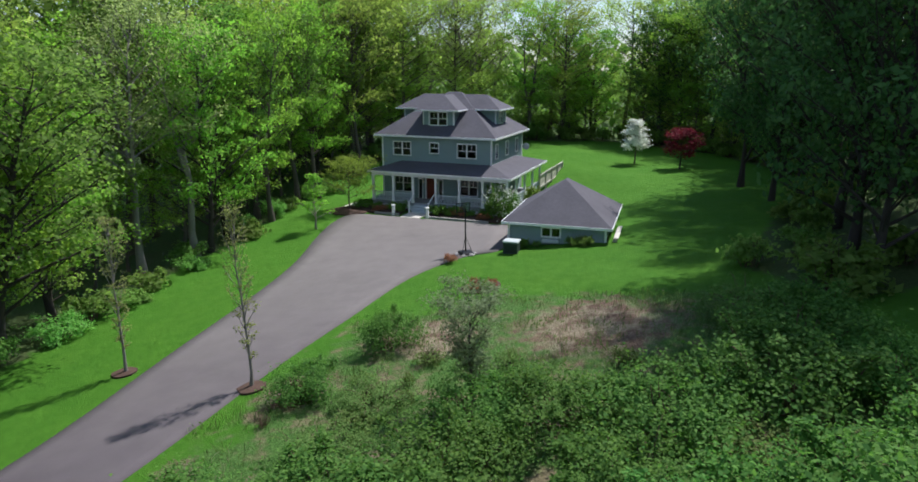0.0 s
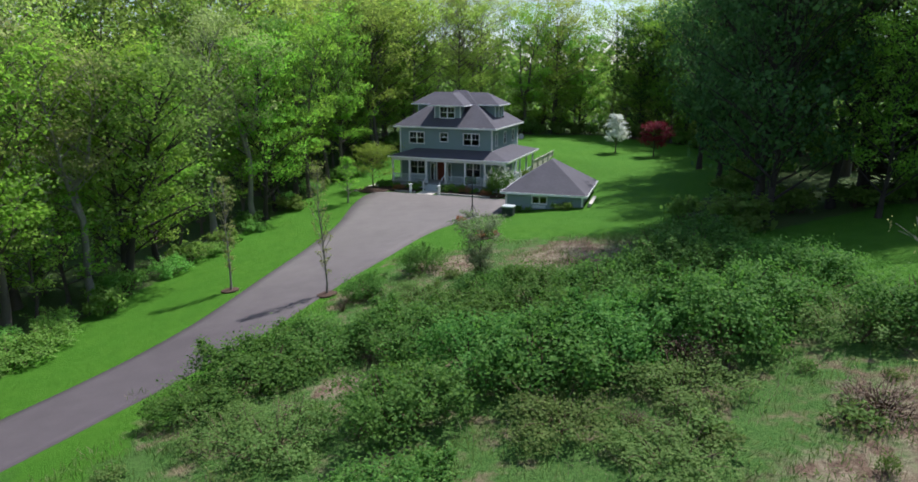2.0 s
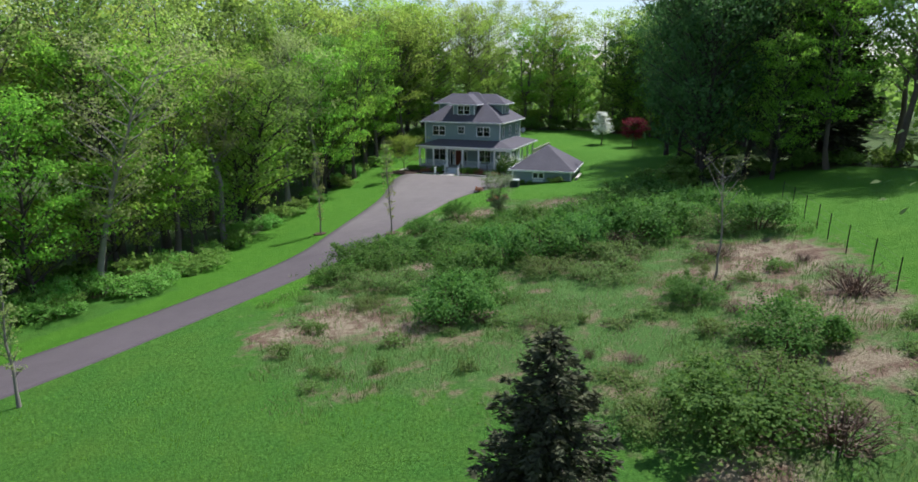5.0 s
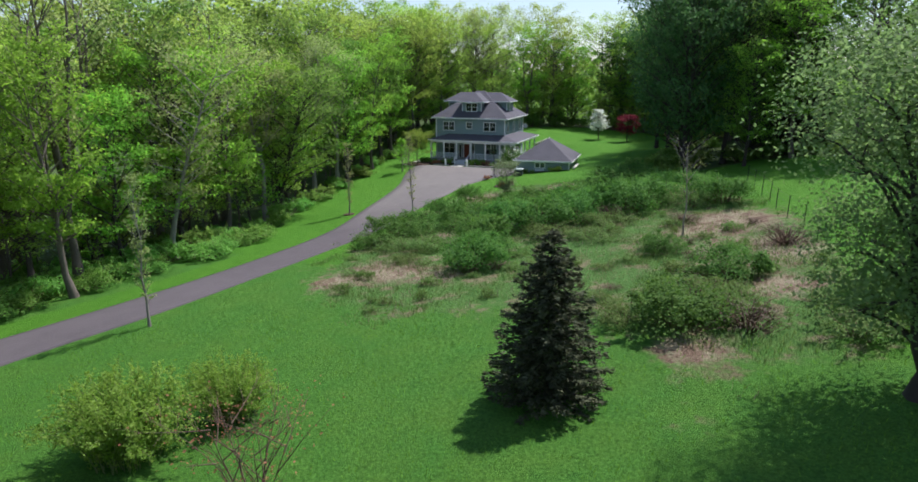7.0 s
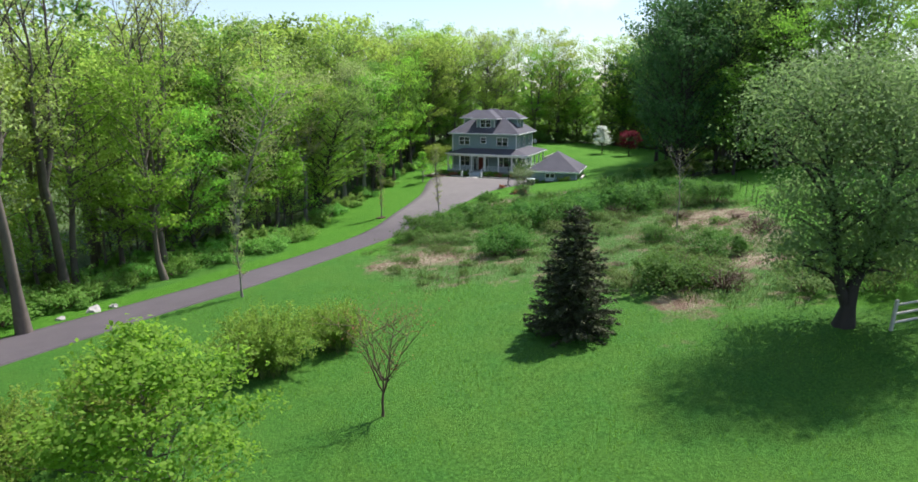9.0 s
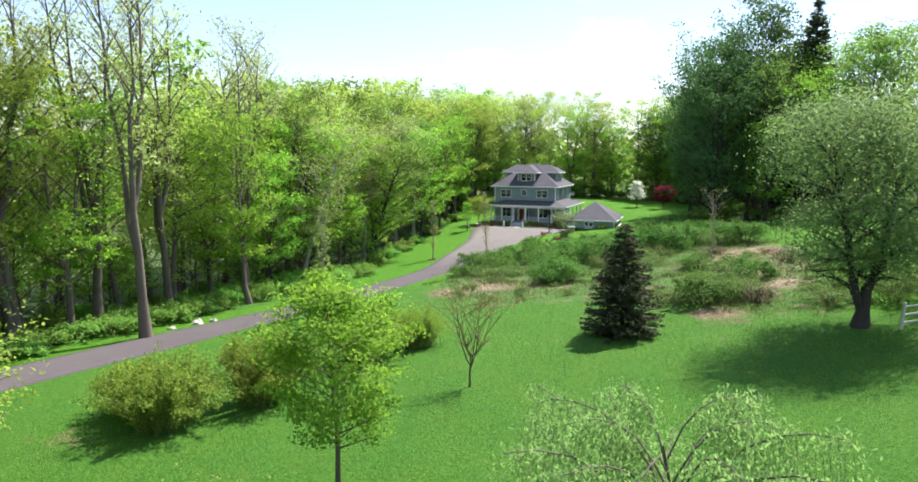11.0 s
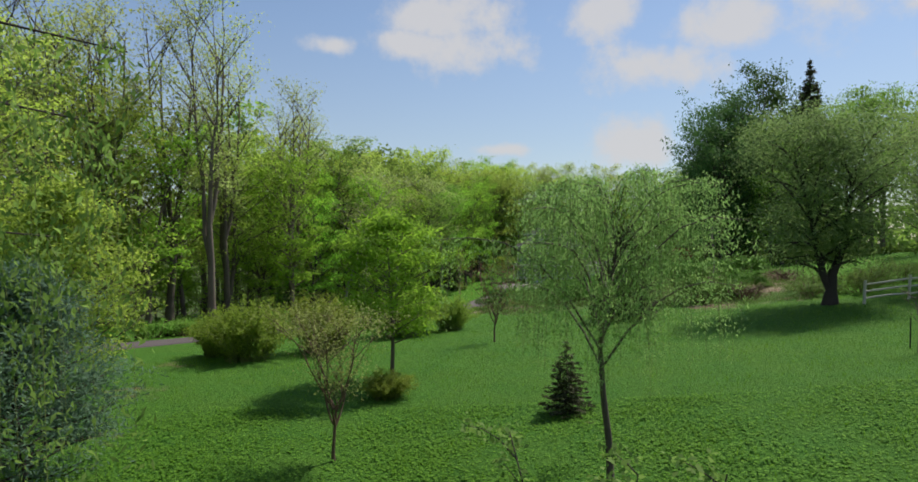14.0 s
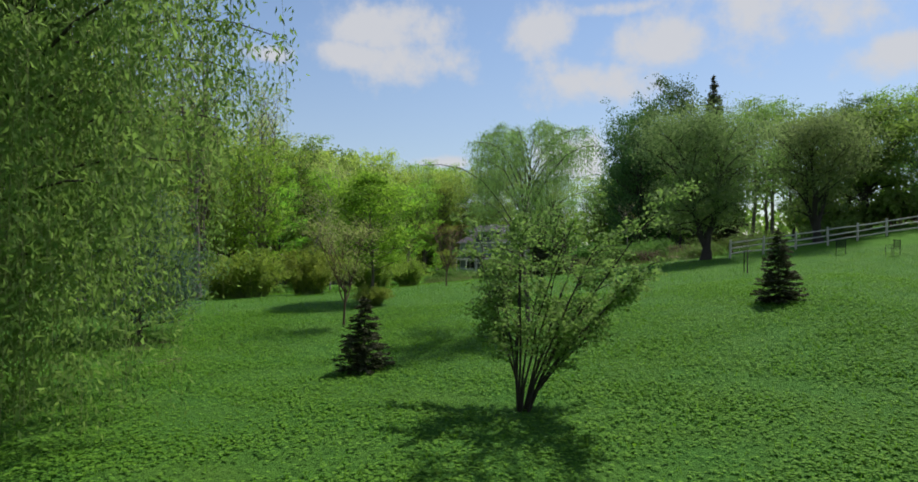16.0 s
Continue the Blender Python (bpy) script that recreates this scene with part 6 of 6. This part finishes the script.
def rail_fence(pts, rails, h, mat_post, mat_rail, label, gap=2.6):
    """Post-and-rail fence that follows the ground."""
    e = thing("rail_fence", Matrix.Identity(4), label, "fence")
    p = np.array(pts, float)
    seg = np.linalg.norm(np.diff(p, axis=0), axis=1)
    cum = np.concatenate([[0], np.cumsum(seg)])
    n = int(cum[-1] / gap)
    ss = np.linspace(0, cum[-1], n + 1)
    q = np.stack([np.interp(ss, cum, p[:, 0]), np.interp(ss, cum, p[:, 1])], -1)
    z = land(q[:, 0], q[:, 1])
    rng = np.random.RandomState(3)
    for i in range(n + 1):
        b = boxes((-0.07, 0.07, -0.06, 0.06, -0.2, h + 0.12), bevel=0.02)
        o = part("post", b, mat_post, e)
        o.location = (q[i, 0], q[i, 1], z[i])
        o.rotation_euler = (rng.normal() * 0.03, rng.normal() * 0.03, rng.uniform(0, 1))
        if i < n:
            for k in range(rails):
                hh = h * (k + 0.75) / rails
                a = (q[i, 0], q[i, 1], z[i] + hh + rng.normal() * 0.02)
                c = (q[i + 1, 0], q[i + 1, 1], z[i + 1] + hh + rng.normal() * 0.02)
                m = tuple((u + v) / 2 + (0.02 * rng.normal()) for u, v in zip(a, c))
                v, f = tube([a, m, c], [0.05, 0.058, 0.05], 6)
                mesh_part("rail", fast_mesh("rail", v, f, mat_rail, True), e)
    return e


rail_fence([(11.6, -21.6), (19.4, -20.6), (25.5, -19.4), (33, -19.5), (40, -22)], 3, 1.25, M_PALE, M_PALE, "silvered split-rail fence along the meadow's upper edge")


def wire_fence():
    e = thing("wire_fence", Matrix.Identity(4), "wire fence on thin dark metal posts", "fence")
    pts = [(20.6, 16), (19.9, 13.1), (19.1, 10.0), (18.4, 7.2), (17.6, 4.6), (17.0, 1.8), (16.6, -1.0), (15.8, -4.0)]
    prev = None
    for x, y in pts:
        z = float(land(x, y))
        v, f = tube([(x, y, z - 0.2), (x, y, z + 0.7), (x + 0.03, y, z + 1.5)], [0.03, 0.028, 0.026], 5)
        mesh_part("post", fast_mesh("post", v, f, M_BLACK), e)
        if prev:
            for h in (0.5, 0.95, 1.4):
                v, f = tube([(prev[0], prev[1], prev[2] + h), ((x + prev[0]) / 2, (y + prev[1]) / 2, (z + prev[2]) / 2 + h - 0.02), (x, y, z + h)], [0.006] * 3, 3)
                mesh_part("wire", fast_mesh("wire", v, f, M_BLACK), e)
        prev = (x, y, z)


wire_fence()


def garden_chair(x, y, turn):
    e = thing("garden_chair", on(x, y, 0.0, turn), "rusted metal garden chair on the lawn", "chair", "garden chairs")
    for sx in (-0.26, 0.26):
        for sy in (-0.24, 0.24):
            v, f = tube([(sx, sy, 0), (sx, sy * 1.05, 0.42)], [0.016, 0.016], 5)
            mesh_part("leg", fast_mesh("leg", v, f, M_BLACK), e)
        v, f = tube([(sx, -0.25, 0.42), (sx, -0.25, 0.62), (sx, 0.22, 0.64)], [0.016] * 3, 5)
        mesh_part("armrest", fast_mesh("armrest", v, f, M_BLACK), e)
    part("seat", boxes(*[(-0.28, 0.28, -0.27 + i * 0.09, -0.2 + i * 0.09, 0.42, 0.445) for i in range(6)]), M_BLACK, e)
    part("backrest", boxes((-0.28, -0.25, 0.25, 0.28, 0.42, 0.95), (0.25, 0.28, 0.25, 0.28, 0.42, 0.95), *[(-0.25, 0.25, 0.255, 0.275, 0.5 + i * 0.09, 0.55 + i * 0.09) for i in range(5)]), M_BLACK, e)


garden_chair(16.9, -31.6, 200)
garden_chair(16.0, -28.0, 150)
st = thing("metal_stake", on(7.5, -33.0), "thin dark metal stake in the meadow", "stake")
mesh_part("rod", fast_mesh("rod", *tube([(0, 0, -0.2), (0.02, 0, 0.6), (0.03, 0, 1.2)], [0.025] * 3, 6), M_BLACK), st)


# ---- ground cover ----
def ground_cover(name, n, x0, x1, y0, y1, keep, size, high, mat, label, category, seed, aspect=0.6, lie=0.5, along=None):
    rng = np.random.RandomState(seed)
    x, y = rng.uniform(x0, x1, n), rng.uniform(y0, y1, n)
    # denser in drifts
    k = keep(x, y) & (rng.uniform(0, 1, n) < 0.55 + 0.45 * np.sin(x * 0.9 + np.sin(y * 0.7) * 2) * np.sin(y * 0.8 + 1.1))
    x, y = x[k], y[k]
    z = land(x, y) + rng.uniform(0.02, high, len(x))
    c = np.stack([x, y, z], -1)
    d = np.tile(np.array([[0, 0, 1.0]]), (len(x), 1)) + rng.normal(size=(len(x), 3)) * 0.3
    v, f = leaf_quads(rng, c, size, aspect=aspect, lie=lie, along=d if along else None, align=0.8 if along else 0)
    tagged(new(name, fast_mesh(name, v, f, mat)), label, category, kind="stuff")


def soft_brush(x, y):
    """Brush, thinning out past its border."""
    d = np.where(inside(BRUSH, x, y), 1, -1) * dist_line(BRUSH, x, y, True)
    return d + 2.6 * np.sin(x * 0.63 + 1.7 * np.sin(y * 0.41)) * np.sin(y * 0.57 + 0.8) + 1.2 * np.sin(x * 2.1) * np.sin(y * 1.7) > 0.2


def tufts(x, y):
    """Uneven drifts from about -1 to 1."""
    return 0.6 * np.sin(x * 0.71 + 1.9 * np.sin(y * 0.33 + 1)) * np.sin(y * 0.64 + 1.3 * np.sin(x * 0.4)) + 0.4 * np.sin(x * 1.9 + np.sin(y * 1.3)) * np.sin(y * 2.2 + 0.5)


open_meadow = lambda x, y: inside(CLEARING, x, y) & ~(inside(BRUSH, x, y) & (dist_line(BRUSH, x, y, True) > 1.5)) & (dist_line([tuple(p) for p in (DL + DR) / 2], x, y) > 3.2)
ground_cover("clover", 230000, -22, 10, -69, -38, open_meadow, 0.088, 0.07, L_CLOVER, "low leafy clover and meadow plants", "ground cover", 81, 0.8, 0.9)
ground_cover("meadow_grass", 60000, -26, 18, -70, -6, open_meadow, 0.2, 0.08, L_GRASS, "long meadow grass", "grass", 83, 0.09, 0.1, True)
ground_cover("dry_grass", 56000, -17, 19, -20, 34, lambda x, y: soft_brush(x, y) & (tufts(x, y) < 0.1), 0.42, 0.18, L_STRAW, "dry straw-coloured grass stems", "grass", 84, 0.035, 0.3, True)
ground_cover("rough_grass", 130000, -18, 20, -21, 34, lambda x, y: soft_brush(x, y) & (tufts(x, y) > -0.08), 0.36, 0.20, L_ROUGH, "rough green grass between the bramble mounds", "grass", 85, 0.07, 0.2, True)
ground_cover("weeds", 60000, -17, 19, -20, 34, lambda x, y: soft_brush(x, y) & (tufts(x + 7, y - 3) > 0.1), 0.10, 0.34, L_VINE2, "light green weeds among the dry grass", "weeds", 86, 0.5, 0.4)
